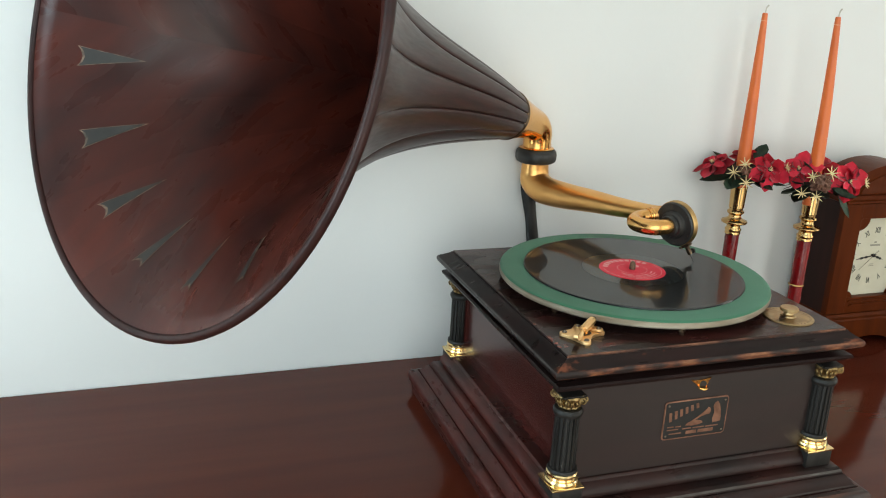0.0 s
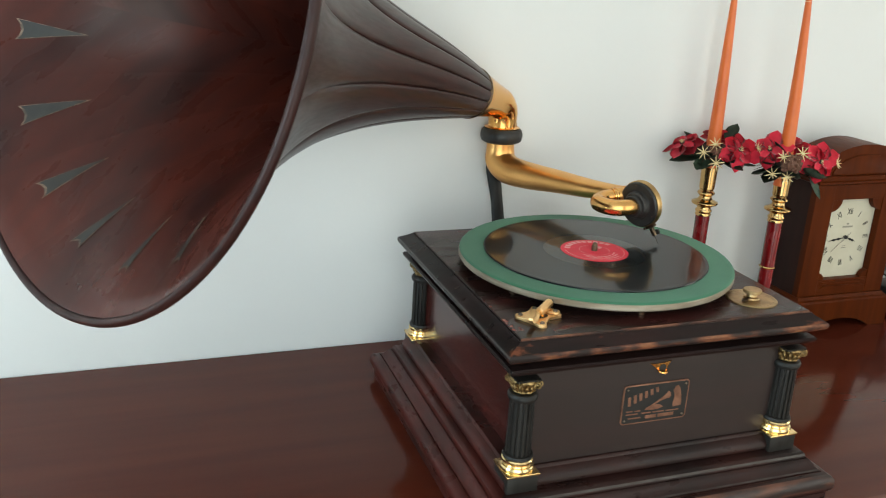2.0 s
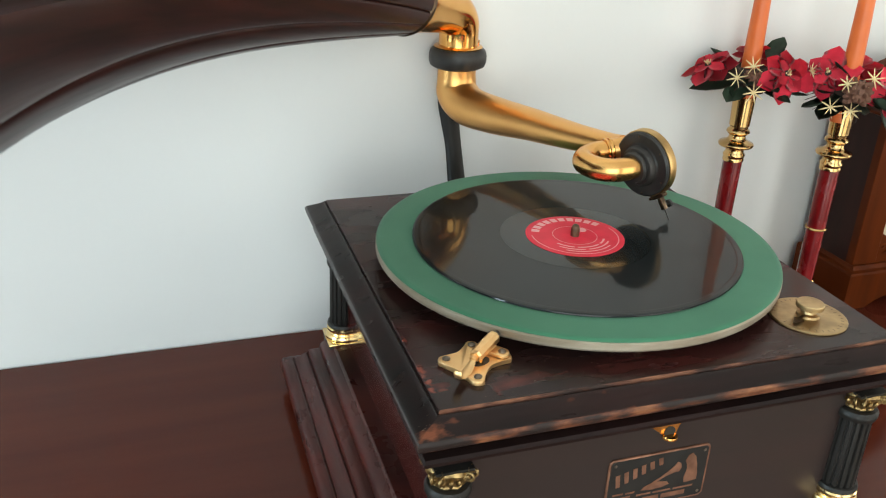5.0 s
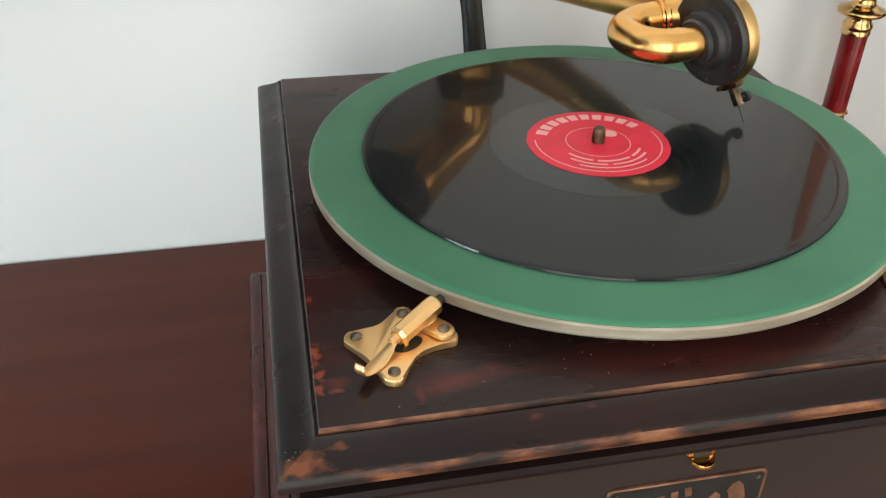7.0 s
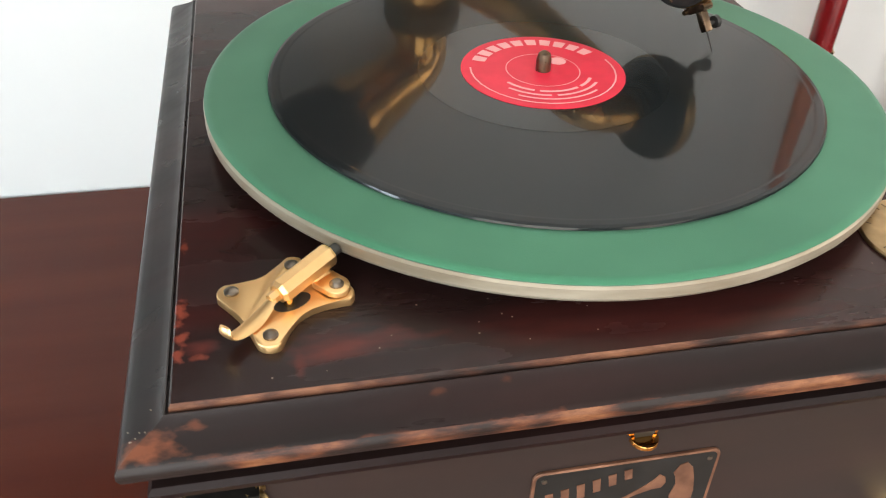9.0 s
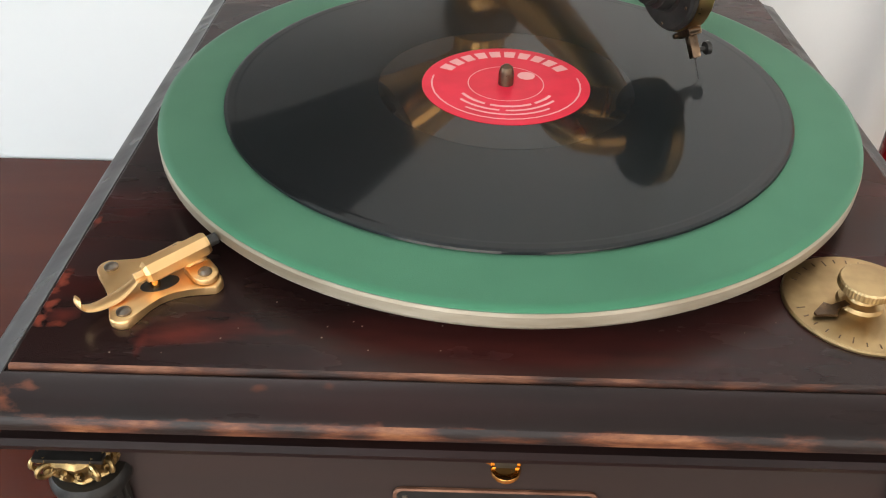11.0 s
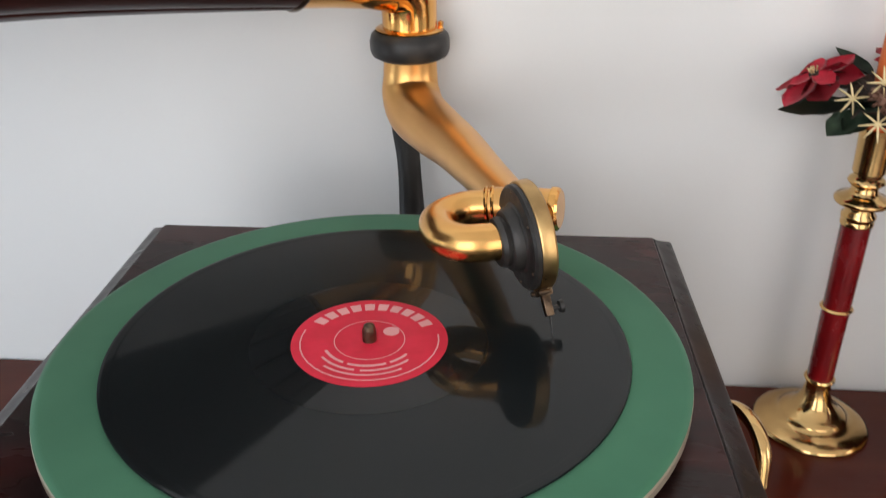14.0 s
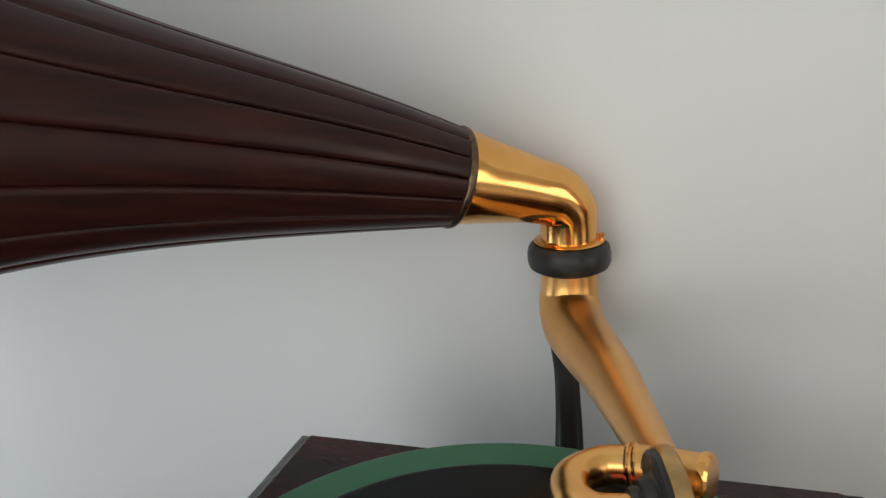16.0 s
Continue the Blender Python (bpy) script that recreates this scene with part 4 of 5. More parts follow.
def stave(a0, a1):
    bm = bmesh.new()
    nu, na = 44, 10
    us = [(k / nu) for k in range(nu + 1)]
    ws = [0, 0.03, 0.07, 0.15, 0.3, 0.5, 0.7, 0.85, 0.93, 0.97, 1]
    grid = {}
    uv = bm.loops.layers.uv.new("grain")
    where = {}
    for i, u in enumerate(us):
        for j, w in enumerate(ws):
            edge = min(w, 1 - w)
            width = 0.03 + 0.10 * u
            dip = 0.0028 * max(0.0, 1 - edge / 0.055)
            bulge = (0.0020 * u + 0.0006) * (1 - (2 * w - 1) ** 2) * (1 - u ** 6)
            grid[i, j, 0] = bm.verts.new(horn_at(u, a0 + (a1 - a0) * w, 0.0045 + bulge - dip * (1 - 0.6 * u)))
            grid[i, j, 1] = bm.verts.new(horn_at(u, a0 + (a1 - a0) * w, -0.0002 * max(0.0, 1 - edge / 0.05)))
            where[grid[i, j, 0]] = where[grid[i, j, 1]] = (u * 0.65, (a0 + (a1 - a0) * w) * (0.0006 + 0.0030 * u))
    for i in range(nu):
        for j in range(len(ws) - 1):
            bm.faces.new((grid[i, j, 0], grid[i + 1, j, 0], grid[i + 1, j + 1, 0], grid[i, j + 1, 0])).material_index = 0
            bm.faces.new((grid[i, j, 1], grid[i, j + 1, 1], grid[i + 1, j + 1, 1], grid[i + 1, j, 1])).material_index = 1
        for j in (0, len(ws) - 1):
            bm.faces.new((grid[i, j, 0], grid[i, j, 1], grid[i + 1, j, 1], grid[i + 1, j, 0])).material_index = 0
    for i in (0, nu):
        for j in range(len(ws) - 1):
            bm.faces.new((grid[i, j, 0], grid[i, j + 1, 0], grid[i, j + 1, 1], grid[i, j, 1])).material_index = 0
    for f in bm.faces:
        for lp in f.loops:
            lp[uv].uv = where[lp.vert]
    return bm


def loop_tube(u, off, r, seg=10, n=120):
    bm = bmesh.new()
    rings = []
    for k in range(n):
        a = 360 * k / n
        p = horn_at(u, a, off)
        o = (horn_at(u, a, off + 0.01) - p).normalized()
        rings.append([bm.verts.new(p + (o * math.cos(q) + HN * math.sin(q)) * r) for q in (2 * math.pi * j / seg for j in range(seg))])
    for k in range(n):
        p, q = rings[k], rings[(k + 1) % n]
        for j in range(seg):
            bm.faces.new((p[j], p[(j + 1) % seg], q[(j + 1) % seg], q[j]))
    return bm


STEP = 360 / HP
PHASE = -169.5
horn = part("horn", loop_tube(1.0, 0.0044, 0.0042), HORN_RIM, gram, "large flared wooden horn built of staves", angle=80)
part("neck_band", loop_tube(0.0, 0.0030, 0.0034), BRONZE, horn, angle=80)
for k in range(HP):
    part("stave", stave(PHASE + (k - 0.5) * STEP, PHASE + (k + 0.5) * STEP), [HORN_OUT, HORN_IN], horn, angle=60)


def spear(a, twist, u0, u1, half, off, cup=0.008):
    """A wedge inlaid in the lining, from its hollow wide end u0 to the point u1."""
    bm = bmesh.new()
    n, cols = 12, (-1, -0.6, 0, 0.6, 1)
    rows = []
    for k in range(n + 1):
        f = k / n
        rows.append([bm.verts.new(horn_at(u0 + (u1 - u0) * f - cup * (1 - c * c) * (1 - f) ** 3, a + twist * f + c * (half * (1 - f) ** 0.9 + 0.03), off)) for c in cols])
    for p, q in zip(rows, rows[1:]):
        for k in range(len(cols) - 1):
            bm.faces.new((p[k], p[k + 1], q[k + 1], q[k]))
    return bm


# the inlays lie a little round from the middle of their staves towards the foot of the bell
INLAY_SHIFT = {0: (-1.5, 0, 2.5), 1: (-2.2, -1, 2.5), 2: (-3.2, -1, 2.3), 3: (-5.0, -2, 1.7), 4: (-7.0, -3.5, 1.3), 5: (-10.5, -6, 1.3)}
for k in range(HP):
    shift, twist, half = INLAY_SHIFT.get(k, (-3.0, 0, 2.3))
    a = PHASE + k * STEP + shift
    part("inlay", spear(a, twist, 0.945, 0.846, half + 0.25, -0.0010), INLAY_EDGE, horn)
    part("inlay", spear(a, twist, 0.942, 0.853, half, -0.0014), INLAY, horn, "grey spear-shaped inlay")

# ---- record, lying on the felt ----
record = part("record", turned([(0, TT + 0.0002), (0.1295, TT + 0.0002), (0.1302, TT + 0.0008), (0.1299, TT + 0.0017), (0.1286, TT + 0.0021), (0.1282, TT + 0.0021), (0.1258, TT + 0.0021), (0.1254, TT + 0.0021), (0.1247, TT + 0.0020), (0.1243, TT + 0.0020), (0.0606, TT + 0.0020), (0.0600, TT + 0.0020)], 160), SHELLAC)
tagged(record, "black ten-inch shellac record with a red label, on green felt", "record")
part("dead_wax", turned([(0.0600, TT + 0.00202), (0.0600, TT + 0.0021), (0.0590, TT + 0.0021), (0.0384, TT + 0.0021), (0.0380, TT + 0.0021)], 128), SHELLAC_SMOOTH, record)
lab = part("label", turned([(0.0395, TT + 0.0020), (0.0395, TT + 0.00235), (0.0390, TT + 0.00245), (0.0386, TT + 0.00245), (0.0050, TT + 0.00245), (0.0045, TT + 0.00245)], 96), LABELRED, record, "red paper label with pale print")
for a0 in range(28, 152, 13):          # curved word, as bars
    part("print_bar", ring_sector(0.0285, 0.0350, a0, a0 + 9.5, TT + 0.0026, 5), LABELPALE, lab)
part("print_ring", ring_sector(0.0175, 0.0180, 0, 359, TT + 0.0026, 48), LABELPALE, lab)
for r0, r1, a0, a1 in ((0.0345, 0.0353, 168, 372), (0.0222, 0.0238, 208, 244), (0.0222, 0.0238, 250, 298), (0.0222, 0.0238, 303, 330), (0.0262, 0.0276, 218, 262), (0.0262, 0.0276, 268, 322), (0.0300, 0.0312, 232, 308)):
    part("print_bar", ring_sector(r0, r1, a0, a1, TT + 0.0026, 20), LABELPALE, lab)
part("print_spot", turned([(0.0042, TT + 0.00255), (0, TT + 0.0026)], 20, Matrix.Translation((0.010, 0.0085, 0))), LABELPALE, lab)


# ---- candlesticks ----
def candlestick(x, y):
    o = holder("candlestick", "tall polished brass candlestick with a dark red enamel stem", "candlestick", (x, y, TABLE), "candlesticks")
    part("base", turned([(0, 0), (0.0468, 0), (0.0475, 0.0012), (0.0470, 0.0030), (0.0440, 0.0060), (0.0350, 0.0088), (0.0290, 0.0105), (0.0280, 0.0125), (0.0262, 0.0150), (0.0235, 0.0165), (0.0190, 0.0200), (0.0140, 0.0265), (0.0112, 0.0340), (0.0102, 0.0420), (0.0108, 0.0465), (0, 0.047)], 64), BRASS, o, angle=60)
    part("ring", turned([(0.0095, 0.0460), (0.0122, 0.0466), (0.0126, 0.0480), (0.0118, 0.0495), (0.0095, 0.050)], 40), BRASS, o)
    part("lower_stem", turned([(0.0105, 0.0495), (0.0108, 0.116)], 40), REDENAMEL, o, "dark red enamel tube")
    part("ring", turned([(0.0100, 0.1155), (0.0118, 0.1158), (0.0130, 0.1172), (0.0118, 0.1188), (0.0100, 0.119)], 40), BRASS, o)
    part("upper_stem", turned([(0.0108, 0.1188), (0.0112, 0.192)], 40), REDENAMEL, o, "dark red enamel tube")
    part("knop", turned([(0.0105, 0.1915), (0.0122, 0.192), (0.0124, 0.1945), (0.0116, 0.196), (0.0128, 0.198), (0.0128, 0.2005), (0.0108, 0.2025), (0.0105, 0.206), (0.0150, 0.2085), (0.0198, 0.2105), (0.0205, 0.2125), (0.0196, 0.2142), (0.0135, 0.2165), (0.0100, 0.2195), (0.0096, 0.2235), (0.0120, 0.2255), (0.0136, 0.2275), (0.0128, 0.2298), (0.0105, 0.2318), (0.0108, 0.2345)], 48), BRASS, o, angle=50)
    part("cup", turned([(0.0095, 0.2345), (0.0118, 0.2355), (0.0120, 0.2440), (0.0127, 0.2640), (0.0132, 0.2700), (0.0112, 0.2704), (0.0110, 0.2500)], 48), BRASS, o)
    return o


def candle(x, y, h, bend):
    z = TABLE + 0.2502
    c = tubed([(x, y, z), (x, y, z + 0.08), (x + bend * 0.3, y, z + 0.17), (x + bend, y, z + h - 0.006), (x + bend, y, z + h)], [0.0106, 0.0100, 0.0078, 0.0044, 0.0025], 28, 8)
    ob = tagged(part("candle", c, CANDLEWAX, angle=70), "tall tapered orange candle with an unburnt wick", "candle", "candles")
    ob["group"] = "candles"
    part("tip", tubed([(x + bend, y, z + h - 0.008), (x + bend, y, z + h + 0.003)], [0.0046, 0.0016], 16, 3), WAXTIP, ob)
    part("wick", tubed([(x + bend, y, z + h), (x + bend + 0.001, y, z + h + 0.010), (x + bend + 0.0035, y - 0.001, z + h + 0.015)], [0.0009, 0.0010, 0.0013], 8, 4), WICKMAT, ob)


def petal_mesh(length, width, fold, curl, teeth, mat):
    bm = bmesh.new()
    n = 7
    rows = []
    for i in range(n + 1):
        t = i / n
        w = width * max(0.10 * (1 - t) + 0.02, t ** 0.7 * (1 - t) ** 0.8 / 0.355) + (teeth if i % 2 else 0) * (0.2 < t < 0.9)
        z = curl * t * t * length
        rows.append([bm.verts.new((t * length, s * w, z - (1 - abs(s)) * fold * w + dz)) for s, dz in ((-1, 0), (-0.5, 0), (0, 0), (0.5, 0), (1, 0))])
    for p, q in zip(rows, rows[1:]):
        for k in range(4):
            bm.faces.new((p[k], p[k + 1], q[k + 1], q[k]))
    r = bmesh.ops.solidify(bm, geom=bm.faces[:], thickness=0.0006)
    return finish(bm, mat, True, 60)


PETALS = [petal_mesh(0.029, 0.0108, 0.25, -0.10, 0.0014, PETAL), petal_mesh(0.026, 0.0102, 0.25, -0.02, 0.0013, PETAL), petal_mesh(0.032, 0.0105, 0.20, -0.18, 0.0015, PETAL)]
LEAVES = [petal_mesh(0.042, 0.0125, 0.4, -0.10, 0.0010, LEAF), petal_mesh(0.034, 0.0105, 0.5, -0.18, 0.0009, LEAF)]


def poinsettia_ring(x, y, z, flowers, stars, leaves, cones, seed):
    rg = random.Random(seed)
    o = holder("poinsettia_ring", "candle ring of red fabric poinsettias, gilt stars and dark leaves", "candle ring", (x, y, z), "candle rings")
    part("twig_ring", turned([(0.0138, -0.022), (0.018, -0.020), (0.024, -0.010), (0.026, -0.003), (0.025, 0.004), (0.018, 0.009), (0.0135, 0.006)], 36, Matrix(), lambda k: 1 + 0.06 * math.sin(k * 2.7)), TWIG, o)
    for p, nrm, size in flowers:
        fm = axis_frame(p, nrm, (0.3, 0.2, 1))
        b = part("blossom", turned([(0.002, -0.004), (0.004, 0.0), (0.0035, 0.002), (0, 0.003)], 12, fm), TWIG, o, "red poinsettia blossom")
        for k in range(9):
            inner = k >= 6
            a = rg.uniform(-8, 8) + (60 * k if not inner else 120 * (k - 6) + 30)
            s = size * (0.98 if not inner else 0.55) * rg.uniform(0.9, 1.1)
            part("petal", PETALS[k % 3], None, b, place=fm @ Matrix.Translation((0, 0, 0.0015 if inner else -0.001)) @ Matrix.Rotation(radians(a), 4, "Z") @ pose(0, 0, 0, rg.uniform(-12, 12), (-7 if inner else 3) + rg.uniform(-7, 7), 0) @ Matrix.Scale(s, 4))
        for k in range(9):
            a, r = rg.uniform(0, 6.28), rg.uniform(0, 0.0045)
            part("stamen", tubed([fm @ Vector((r * 0.4 * math.cos(a), r * 0.4 * math.sin(a), 0.001)), fm @ Vector((r * math.cos(a), r * math.sin(a), 0.0065))], [0.0004, 0.0008], 6, 1), STARGOLD, b)
    for p, nrm, r in stars:
        fm = axis_frame(p, nrm, (0.2, 0.5, 1))
        st = part("gilt_star", turned([(0.0012, -0.001), (0.002, 0.0), (0.0012, 0.001)], 10, fm), STARGOLD, o)
        for k in range(8):
            q = radians(45 * k + 10)
            part("ray", tubed([fm @ Vector((0, 0, 0)), fm @ Vector((r * 0.6 * math.cos(q), r * 0.6 * math.sin(q), 0.0015)), fm @ Vector((r * math.cos(q), r * math.sin(q), 0.003))], [0.0008, 0.0009, 0.0003], 6, 2, flat=0.5), STARGOLD, st)
    for p, az, el, k, s in leaves:
        part("leaf", LEAVES[k], None, o, place=pose(*p, rg.uniform(-15, 15), -(el if el > 0 or el < -50 else el * 0.35), az) @ Matrix.Scale(s, 4))
    for k in range(20):
        az = rg.uniform(0, 360)
        c, s = math.cos(radians(az)), math.sin(radians(az))
        part("leaf", LEAVES[k % 2], None, o, place=pose(0.017 * c, 0.017 * s, rg.uniform(-0.014, 0.008), rg.uniform(-30, 30), rg.uniform(-35, 32), az + rg.uniform(-35, 35)) @ Matrix.Scale(rg.uniform(0.5, 0.85), 4))
    for k in range(14):
        az = radians(rg.uniform(0, 360))
        c, s, h = math.cos(az), math.sin(az), rg.uniform(-0.016, 0.014)
        part("twig", tubed([(0.020 * c, 0.020 * s, h * 0.4), (0.030 * c - 0.004 * s, 0.030 * s + 0.004 * c, h), (rg.uniform(0.036, 0.05) * c, 0.042 * s, h * 1.8)], [0.0010, 0.0008, 0.0003], 6, 3), TWIG, o)
    for p, s in cones:
        c = part("pine_cone", turned([(0, -0.009), (0.006, -0.006), (0.008, 0), (0.005, 0.007), (0, 0.010)], 12, Matrix.Translation(p) @ Matrix.Scale(s, 4)), CONE, o, "small brown pine cone")
        for k in range(34):
            zc = -0.008 + 0.0165 * k / 33
            rr = 0.0075 * math.sqrt(max(0.05, 1 - (zc / 0.0115) ** 2))
            q = k * 2.4
            d = Vector((math.cos(q), math.sin(q), 0.25 + zc * 40))
            part("scale", tubed([Vector(p) + s * Vector((rr * 0.6 * math.cos(q), rr * 0.6 * math.sin(q), zc)), Vector(p) + s * (Vector((rr * 0.8 * math.cos(q), rr * 0.8 * math.sin(q), zc)) + d * 0.0025), Vector(p) + s * (Vector((rr * math.cos(q), rr * math.sin(q), zc)) + d * 0.0042)], [0.0012 * s, 0.0022 * s, 0.0012 * s], 6, 2, flat=0.4), CONE, c)
    return o


RV, FV, ZV = Vector((0.92, -0.39, 0)), Vector((-0.39, -0.92, 0)), Vector((0, 0, 1))


def rel(r, f, z):
    return RV * r + FV * f + ZV * z


S1, S2 = (0.340, 0.258), (0.437, 0.205)
for (x, y), b in ((S1, -0.002), (S2, -0.008)):
    candlestick(x, y)
    candle(x - (0.003 if b < -0.005 else 0), y, 0.281, b)
poinsettia_ring(*S1, TABLE + 0.296,
    [(rel(-0.050, 0.012, 0.010), rel(-0.5, 0.38, 0.92), 1.15), (rel(0.034, 0.026, 0.008), rel(0.25, 0.95, 0.45), 1.12), (rel(0.012, -0.032, 0.016), rel(0.1, -0.7, 0.7), 1.0)],
    [(rel(-0.021, 0.034, 0.002), rel(-0.3, 1, 0.2), 0.0115), (rel(-0.002, 0.040, -0.012), rel(0, 1, 0.1), 0.0125), (rel(-0.004, 0.028, 0.014), rel(-0.1, 1, 0.5), 0.011), (rel(0.064, 0.014, 0.010), rel(0.6, 0.8, 0.4), 0.009)],
    [(rel(-0.018, 0.018, -0.006), 165, -14, 0, 1.25), (rel(-0.012, 0.020, -0.010), 215, -25, 1, 1.1), (rel(0.010, 0.016, -0.010), 290, -22, 0, 1.0), (rel(0.022, 0.01, -0.010), 335, -12, 0, 1.1), (rel(0.020, -0.006, 0.016), 20, 52, 1, 1.0), (rel(-0.012, -0.012, 0.008), 120, 30, 1, 1.1), (rel(-0.010, 0.022, 0.0), 245, 5, 1, 0.8), (rel(0.014, 0.02, -0.004), 265, 0, 1, 0.8)],
    [(rel(-0.002, 0.026, 0.000), 0.9)], 3)
poinsettia_ring(*S2, TABLE + 0.288,
    [(rel(0.045, 0.018, 0.006), rel(0.15, 1, 0.25), 1.2), (rel(-0.030, 0.010, 0.018), rel(-0.45, 0.75, 0.55), 1.15), (rel(0.020, -0.032, 0.020), rel(0.3, -0.6, 0.7), 1.0)],
    [(rel(0.010, 0.036, 0.020), rel(0.2, 1, 0.4), 0.0125), (rel(-0.018, 0.040, 0.014), rel(-0.2, 1, 0.3), 0.010), (rel(-0.028, 0.034, -0.014), rel(-0.2, 1, 0.0), 0.0125), (rel(-0.008, 0.040, -0.016), rel(0, 1, 0), 0.011), (rel(0.072, 0.012, 0.004), rel(0.7, 0.7, 0.3), 0.009)],
    [(rel(0.030, 0.022, -0.012), 300, -52, 0, 1.0), (rel(0.016, 0.018, -0.008), 320, -15, 0, 1.0), (rel(-0.016, 0.02, -0.010), 205, -28, 1, 1.25), (rel(-0.020, 0.012, -0.008), 180, -20, 0, 1.0), (rel(0.002, 0.024, -0.008), 250, -12, 1, 0.9), (rel(-0.004, 0.018, 0.012), 130, 50, 1, 0.9), (rel(0.02, 0.022, -0.004), 280, -20, 1, 1.0)],
    [(rel(-0.004, 0.038, 0.004), 1.35)], 9)


# ---- mantel clock ----
def mantel_clock():
    cx, yf, yb = 0.597, 0.205, 0.293
    o = holder("mantel_clock", "arched brown wooden mantel clock with a cream dial", "clock", (0, 0, TABLE))
    z0 = 0.0
    # base with an arched cut-out
    def arch_base():
        bm = bmesh.new()
        hw, h = 0.098, 0.048
        pts = [(-hw, 0), (-hw + 0.035, 0)] + [(-0.06 + 0.12 * k / 12, 0.018 * math.sin(math.pi * k / 12) ** 0.6) for k in range(1, 12)] + [(hw - 0.035, 0), (hw, 0), (hw, h), (-hw, h)]
        return prism(pts, 0, yb - yf + 0.014, Matrix(((1, 0, 0, cx), (0, 0, 1, yf - 0.012), (0, 1, 0, 0), (0, 0, 0, 1))))
    part("base", arch_base(), CLOCKWOOD, o, smooth=False)
    part("base_moulding", rect_loft([(cx - 0.098, cx + 0.098, yf - 0.012, yb + 0.002, 0.0481, 0), (cx - 0.0965, cx + 0.0965, yf - 0.011, yb + 0.002, 0.051, 0), (cx - 0.091, cx + 0.091, yf - 0.006, yb, 0.0525, 0), (cx - 0.0885, cx + 0.0885, yf - 0.003, yb, 0.057, 0), (cx - 0.08, cx + 0.08, yf + 0.01, yb, 0.057, 0)], 2), CLOCKWOOD, o, angle=25)
    # side boards, back, and front frame round the dial
    for s in (-1, 1):
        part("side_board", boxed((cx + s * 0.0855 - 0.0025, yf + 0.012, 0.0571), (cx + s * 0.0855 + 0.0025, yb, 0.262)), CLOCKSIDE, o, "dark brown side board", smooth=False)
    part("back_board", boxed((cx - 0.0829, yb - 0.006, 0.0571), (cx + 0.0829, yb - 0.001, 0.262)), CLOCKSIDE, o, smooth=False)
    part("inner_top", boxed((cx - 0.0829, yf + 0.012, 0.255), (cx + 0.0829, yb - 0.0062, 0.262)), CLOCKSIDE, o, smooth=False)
    F = Matrix(((1, 0, 0, cx), (0, 0, -1, yf + 0.012), (0, 1, 0, 0), (0, 0, 0, 1)))
    d0, d1, w = 0.084, 0.221, 0.051
    for s in (-1, 1):
        part("stile", prism([(s * 0.0880, 0.0571), (s * w, 0.0571), (s * w, 0.246), (s * 0.0880, 0.246)][::s], 0, 0.012, F, 0.001), CLOCKWOOD, o, smooth=False)
        cc = (s * w, d1)
        part("corner_block", prism([cc] + [(s * w - s * 0.020 * math.cos(radians(9 * k)), d1 - 0.020 * math.sin(radians(9 * k))) for k in range(11)], 0.001, 0.010, F), CLOCKWOOD, o, smooth=False)
        part("corner_block", prism([(s * w, d0)] + [(s * w - s * 0.012 * math.cos(radians(9 * k)), d0 + 0.012 * math.sin(radians(9 * k))) for k in range(11)], 0.001, 0.010, F), CLOCKWOOD, o, smooth=False)
    part("rail", prism([(-w, 0.0571), (w, 0.0571), (w, d0), (-w, d0)], 0, 0.0115, F, 0.001), CLOCKWOOD, o, smooth=False)
    part("rail", prism([(-w, d1), (w, d1), (w, 0.246), (-w, 0.246)], 0, 0.0115, F, 0.001), CLOCKWOOD, o, smooth=False)
    part("bead", prism([(-w + 0.006, 0.0700), (w - 0.006, 0.0700), (w - 0.012, 0.0735), (-w + 0.012, 0.0735)], 0.0115, 0.0135, F, 0.0006), CLOCKWOOD, o, smooth=False)
    part("bead", prism([(-w + 0.003, 0.0770), (w - 0.003, 0.0770), (w - 0.006, 0.0805), (-w + 0.006, 0.0805)], 0.0115, 0.0135, F, 0.0006), CLOCKWOOD, o, smooth=False)
    # cornice and arched pediment
    part("cornice", rect_loft([(cx - 0.086, cx + 0.086, yf, yb, 0.2462, 0), (cx - 0.091, cx + 0.091, yf - 0.005, yb, 0.249, 0), (cx - 0.091, cx + 0.091, yf - 0.005, yb, 0.252, 0), (cx - 0.094, cx + 0.094, yf - 0.008, yb, 0.256, 0), (cx - 0.094, cx + 0.094, yf - 0.008, yb, 0.262, 0), (cx - 0.09, cx + 0.09, yf - 0.004, yb, 0.263, 0)], 2), CLOCKWOOD, o, angle=25)
    arc = lambda hw, h, n=24: [(hw * math.cos(math.pi * k / n), 0.2632 + h * math.sin(math.pi * k / n)) for k in range(n + 1)]
    part("pediment", prism(arc(0.0875, 0.048), -(yb - yf - 0.030), 0.0125, F), CLOCKWOOD, o, angle=40)
    part("pediment_panel", prism(arc(0.066, 0.032), 0.0125, 0.0150, F, 0.0012), CLOCKWOOD, o, angle=40)
    # dial with numerals, rings and hands
    dial = part("dial", prism([(-w, d0), (w, d0), (w, d1), (-w, d1)], -0.0025, -0.0010, F), DIALCREAM, o, "cream dial with black Roman numerals", smooth=False)
    dm = F @ Matrix.Translation((0, 0.153, -0.0008))
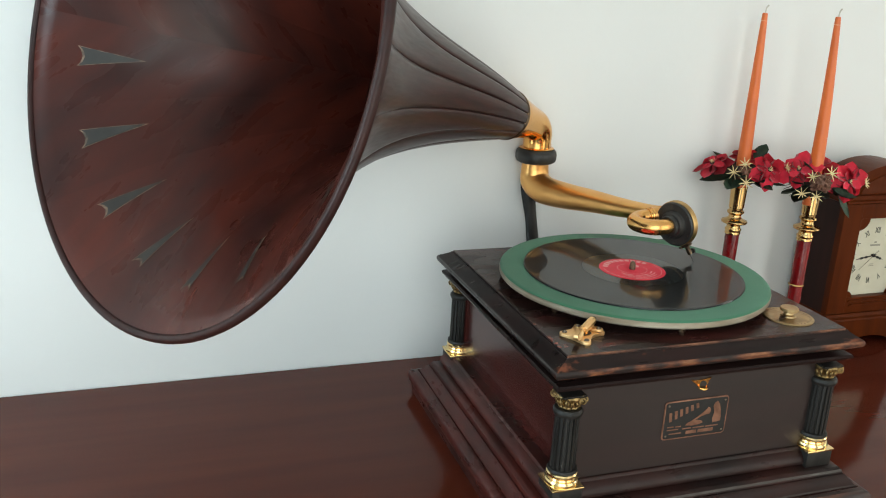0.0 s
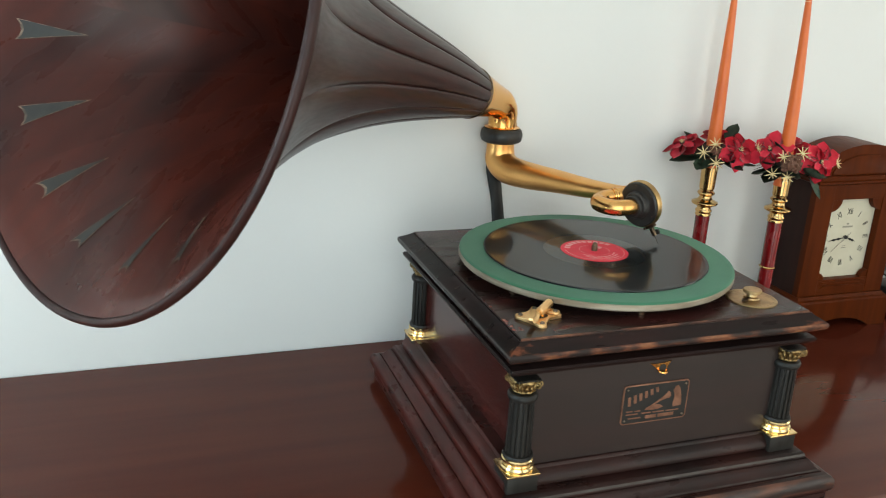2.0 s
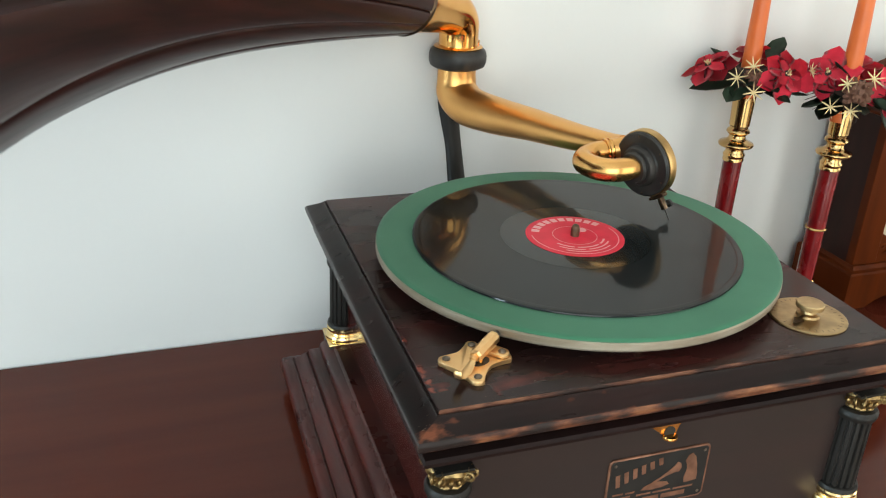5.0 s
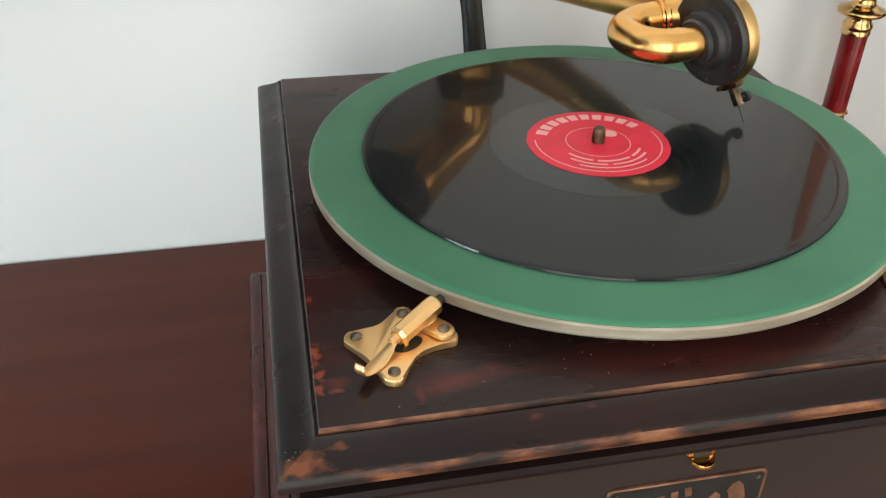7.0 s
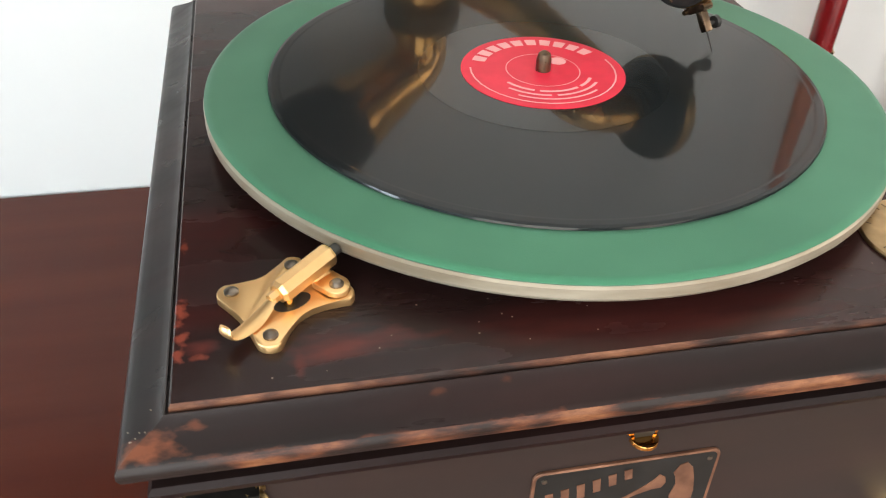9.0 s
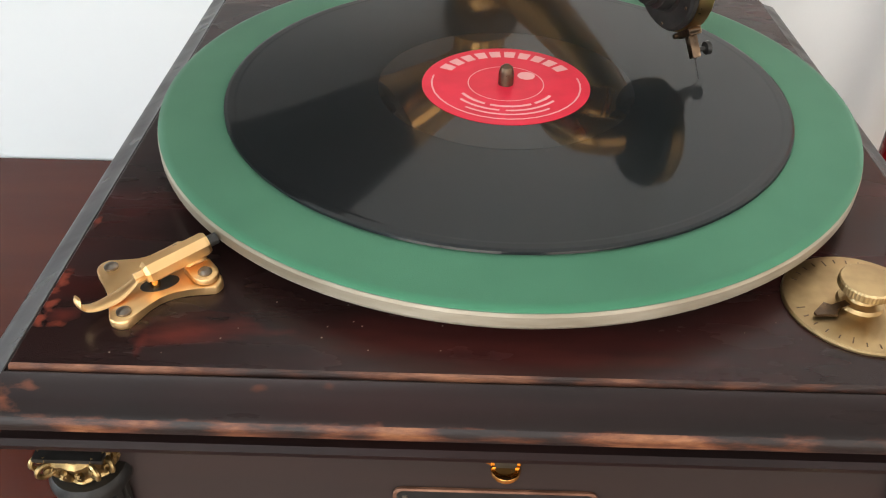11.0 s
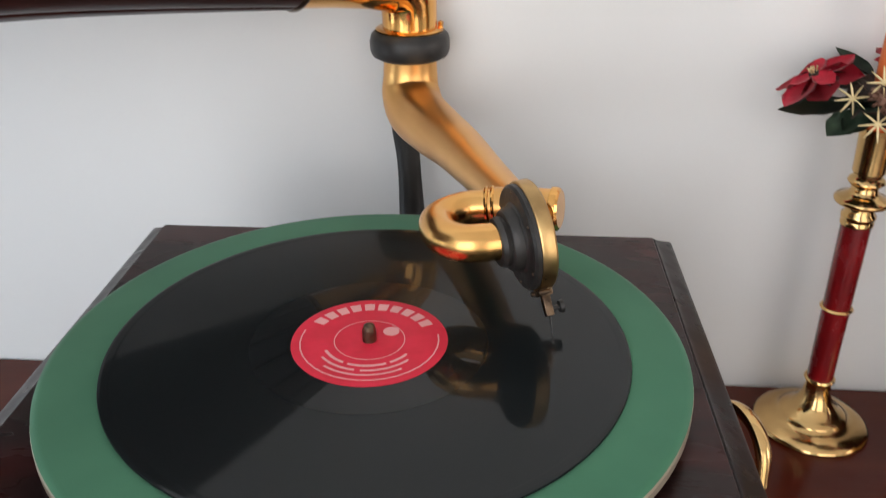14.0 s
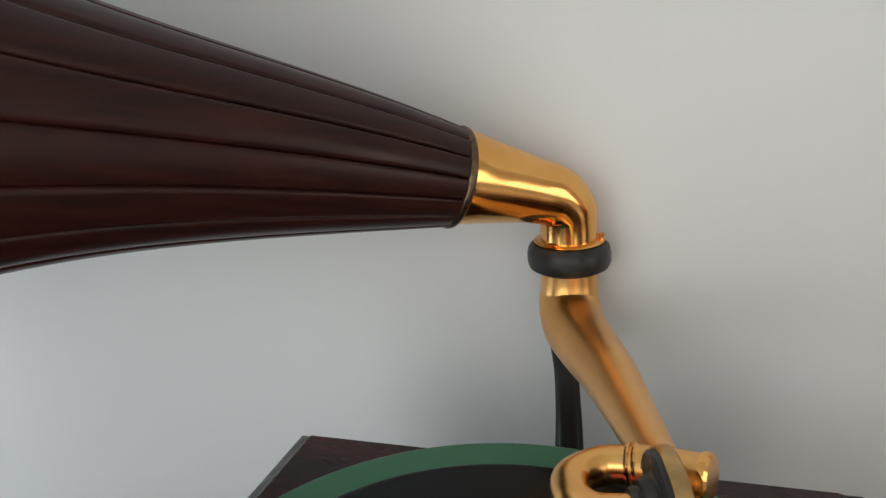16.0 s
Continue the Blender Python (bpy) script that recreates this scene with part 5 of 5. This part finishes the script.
    for k, txt in enumerate(("XII", "I", "II", "III", "IIII", "V", "VI", "VII", "VIII", "IX", "X", "XI")):
        a = radians(90 - 30 * k)
        letters(txt, 0.0135, dm @ Matrix.Translation((0.0415 * math.cos(a), 0.0435 * math.sin(a), 0.0001)) @ Matrix.Rotation(a - math.pi / 2, 4, "Z") @ Matrix.Diagonal((0.68, 1.1, 1, 1)), INK, "numeral", dial)
    for x0, x1, y0, y1 in ((-0.010, 0.011, 0.0165, 0.0195), (-0.0025, 0.0025, 0.0215, 0.0245), (-0.005, 0.005, -0.0190, -0.0180), (-0.004, 0.004, -0.0160, -0.0150)):
        part("print_bar", prism([(x0, y0), (x1, y0), (x1, y1), (x0, y1)], 0.0001, 0.0003, dm), INKGREY, dial, smooth=False)
    def hand(angle, ln, w0, name):
        h = part(name, prism([(-0.006, -w0 * 0.4), (ln * 0.3, -w0 * 0.5), (ln * 0.42, -w0 * 1.6), (ln * 0.55, -w0 * 0.5), (ln * 0.68, -w0 * 1.5), (ln * 0.8, -w0 * 0.4), (ln, 0), (ln * 0.8, w0 * 0.4), (ln * 0.68, w0 * 1.5), (ln * 0.55, w0 * 0.5), (ln * 0.42, w0 * 1.6), (ln * 0.3, w0 * 0.5), (-0.006, w0 * 0.4)], 0.0012, 0.0017, dm @ Matrix.Rotation(radians(angle), 4, "Z")), INK, dial, smooth=False)
    hand(90 - 3.72 * 30, 0.024, 0.0016, "hour_hand")
    hand(90 - 43.5 * 6, 0.036, 0.0014, "minute_hand")
    part("second_hand", prism([(-0.012, -0.0004), (0.036, -0.0002), (0.036, 0.0002), (-0.012, 0.0004)], 0.0019, 0.0022, dm @ Matrix.Rotation(radians(90 - 38 * 6), 4, "Z")), INK, dial, smooth=False)
    part("arbor", turned([(0.003, 0), (0.003, 0.0028), (0, 0.003)], 16, dm), INK, dial)


mantel_clock()


# ---- black model machine beside the clock ----
def model_machine():
    o = holder("model_machine", "small black iron model machine with spoked wheel on red stand", "ornament", (0.775, 0.235, TABLE))
    part("stand", boxed((-0.055, -0.030, 0), (0.075, 0.045, 0.030), bevel=0.004), REDLACQUER, o, "dark red stand")
    part("bed", boxed((-0.050, -0.026, 0.0302), (0.070, 0.040, 0.050), bevel=0.006), IRON, o)
    wm = axis_frame((-0.018, 0.012, 0.092), (-0.45, -0.89, 0.1))
    wh = part("wheel", turned([(0.027, -0.004), (0.0325, -0.005), (0.035, -0.002), (0.035, 0.002), (0.0325, 0.005), (0.027, 0.004), (0.027, -0.004)], 48, wm), IRON, o, "black spoked wheel")
    part("nave", turned([(0, -0.006), (0.006, -0.006), (0.007, 0), (0.006, 0.006), (0, 0.006)], 20, wm), IRON, wh)
    for k in range(12):
        q = radians(30 * k)
        part("spoke", tubed([wm @ Vector((0.005 * math.cos(q), 0.005 * math.sin(q), 0)), wm @ Vector((0.028 * math.cos(q), 0.028 * math.sin(q), 0))], [0.0014, 0.0011], 8, 1), IRON, wh)
    part("pillar", tubed([(-0.012, 0.018, 0.049), (-0.010, 0.022, 0.092), (0.015, 0.022, 0.128), (0.050, 0.015, 0.132)], [0.012, 0.008, 0.009, 0.010], 16, 6), IRON, o)
    part("handle", tubed([(-0.040, 0.010, 0.150), (-0.022, 0.012, 0.153), (-0.004, 0.016, 0.146), (0.008, 0.02, 0.130)], [0.0015, 0.0025, 0.0025, 0.003], 10, 5), IRON, o)
    part("lever", tubed([(-0.030, -0.020, 0.052), (-0.018, -0.024, 0.060), (0.006, -0.022, 0.072)], [0.0022, 0.0025, 0.0022], 10, 4), STEEL, o)


model_machine()


# ---- windows in the walls behind the camera ----
def window(name, m, w, h, back):
    o = tagged(new(name), "white framed window with daylight outside", "window", kind="structure")
    o.matrix_basis = m
    for nm, a, b in (("frame", (-w / 2, -0.03, 0), (-w / 2 + 0.05, 0.03, h)), ("frame", (w / 2 - 0.05, -0.03, 0), (w / 2, 0.03, h)), ("frame", (-w / 2 + 0.0502, -0.03, 0), (w / 2 - 0.0502, 0.03, 0.05)), ("frame", (-w / 2 + 0.0502, -0.03, h - 0.05), (w / 2 - 0.0502, 0.03, h)), ("mullion", (-0.02, -0.025, 0.0502), (0.02, 0.025, h - 0.0502))):
        part(nm, boxed(a, b, bevel=0.004), FRAMEWHITE, o)
    for s in (-1, 1):
        q = part("pane", boxed((s * w / 4 - w / 4 + 0.04, -0.002, 0.04), (s * w / 4 + w / 4 - 0.04, 0.002, h - 0.04)), GLASS, o, smooth=False)
        q.location.y = back
        q.visible_shadow = False


window("window_1", pose(-0.80, Y0, -0.70), 1.6, 2.35, -0.1)
window("window_4", pose(X0, -0.80, 0.0, 0, 0, 90), 1.0, 1.32, 0.1)
window("window_3", pose(X1, -0.80, 0.0, 0, 0, 90), 1.0, 1.32, -0.1)
window("window_2", pose(1.25, Y0, -0.70), 1.6, 2.35, -0.1)
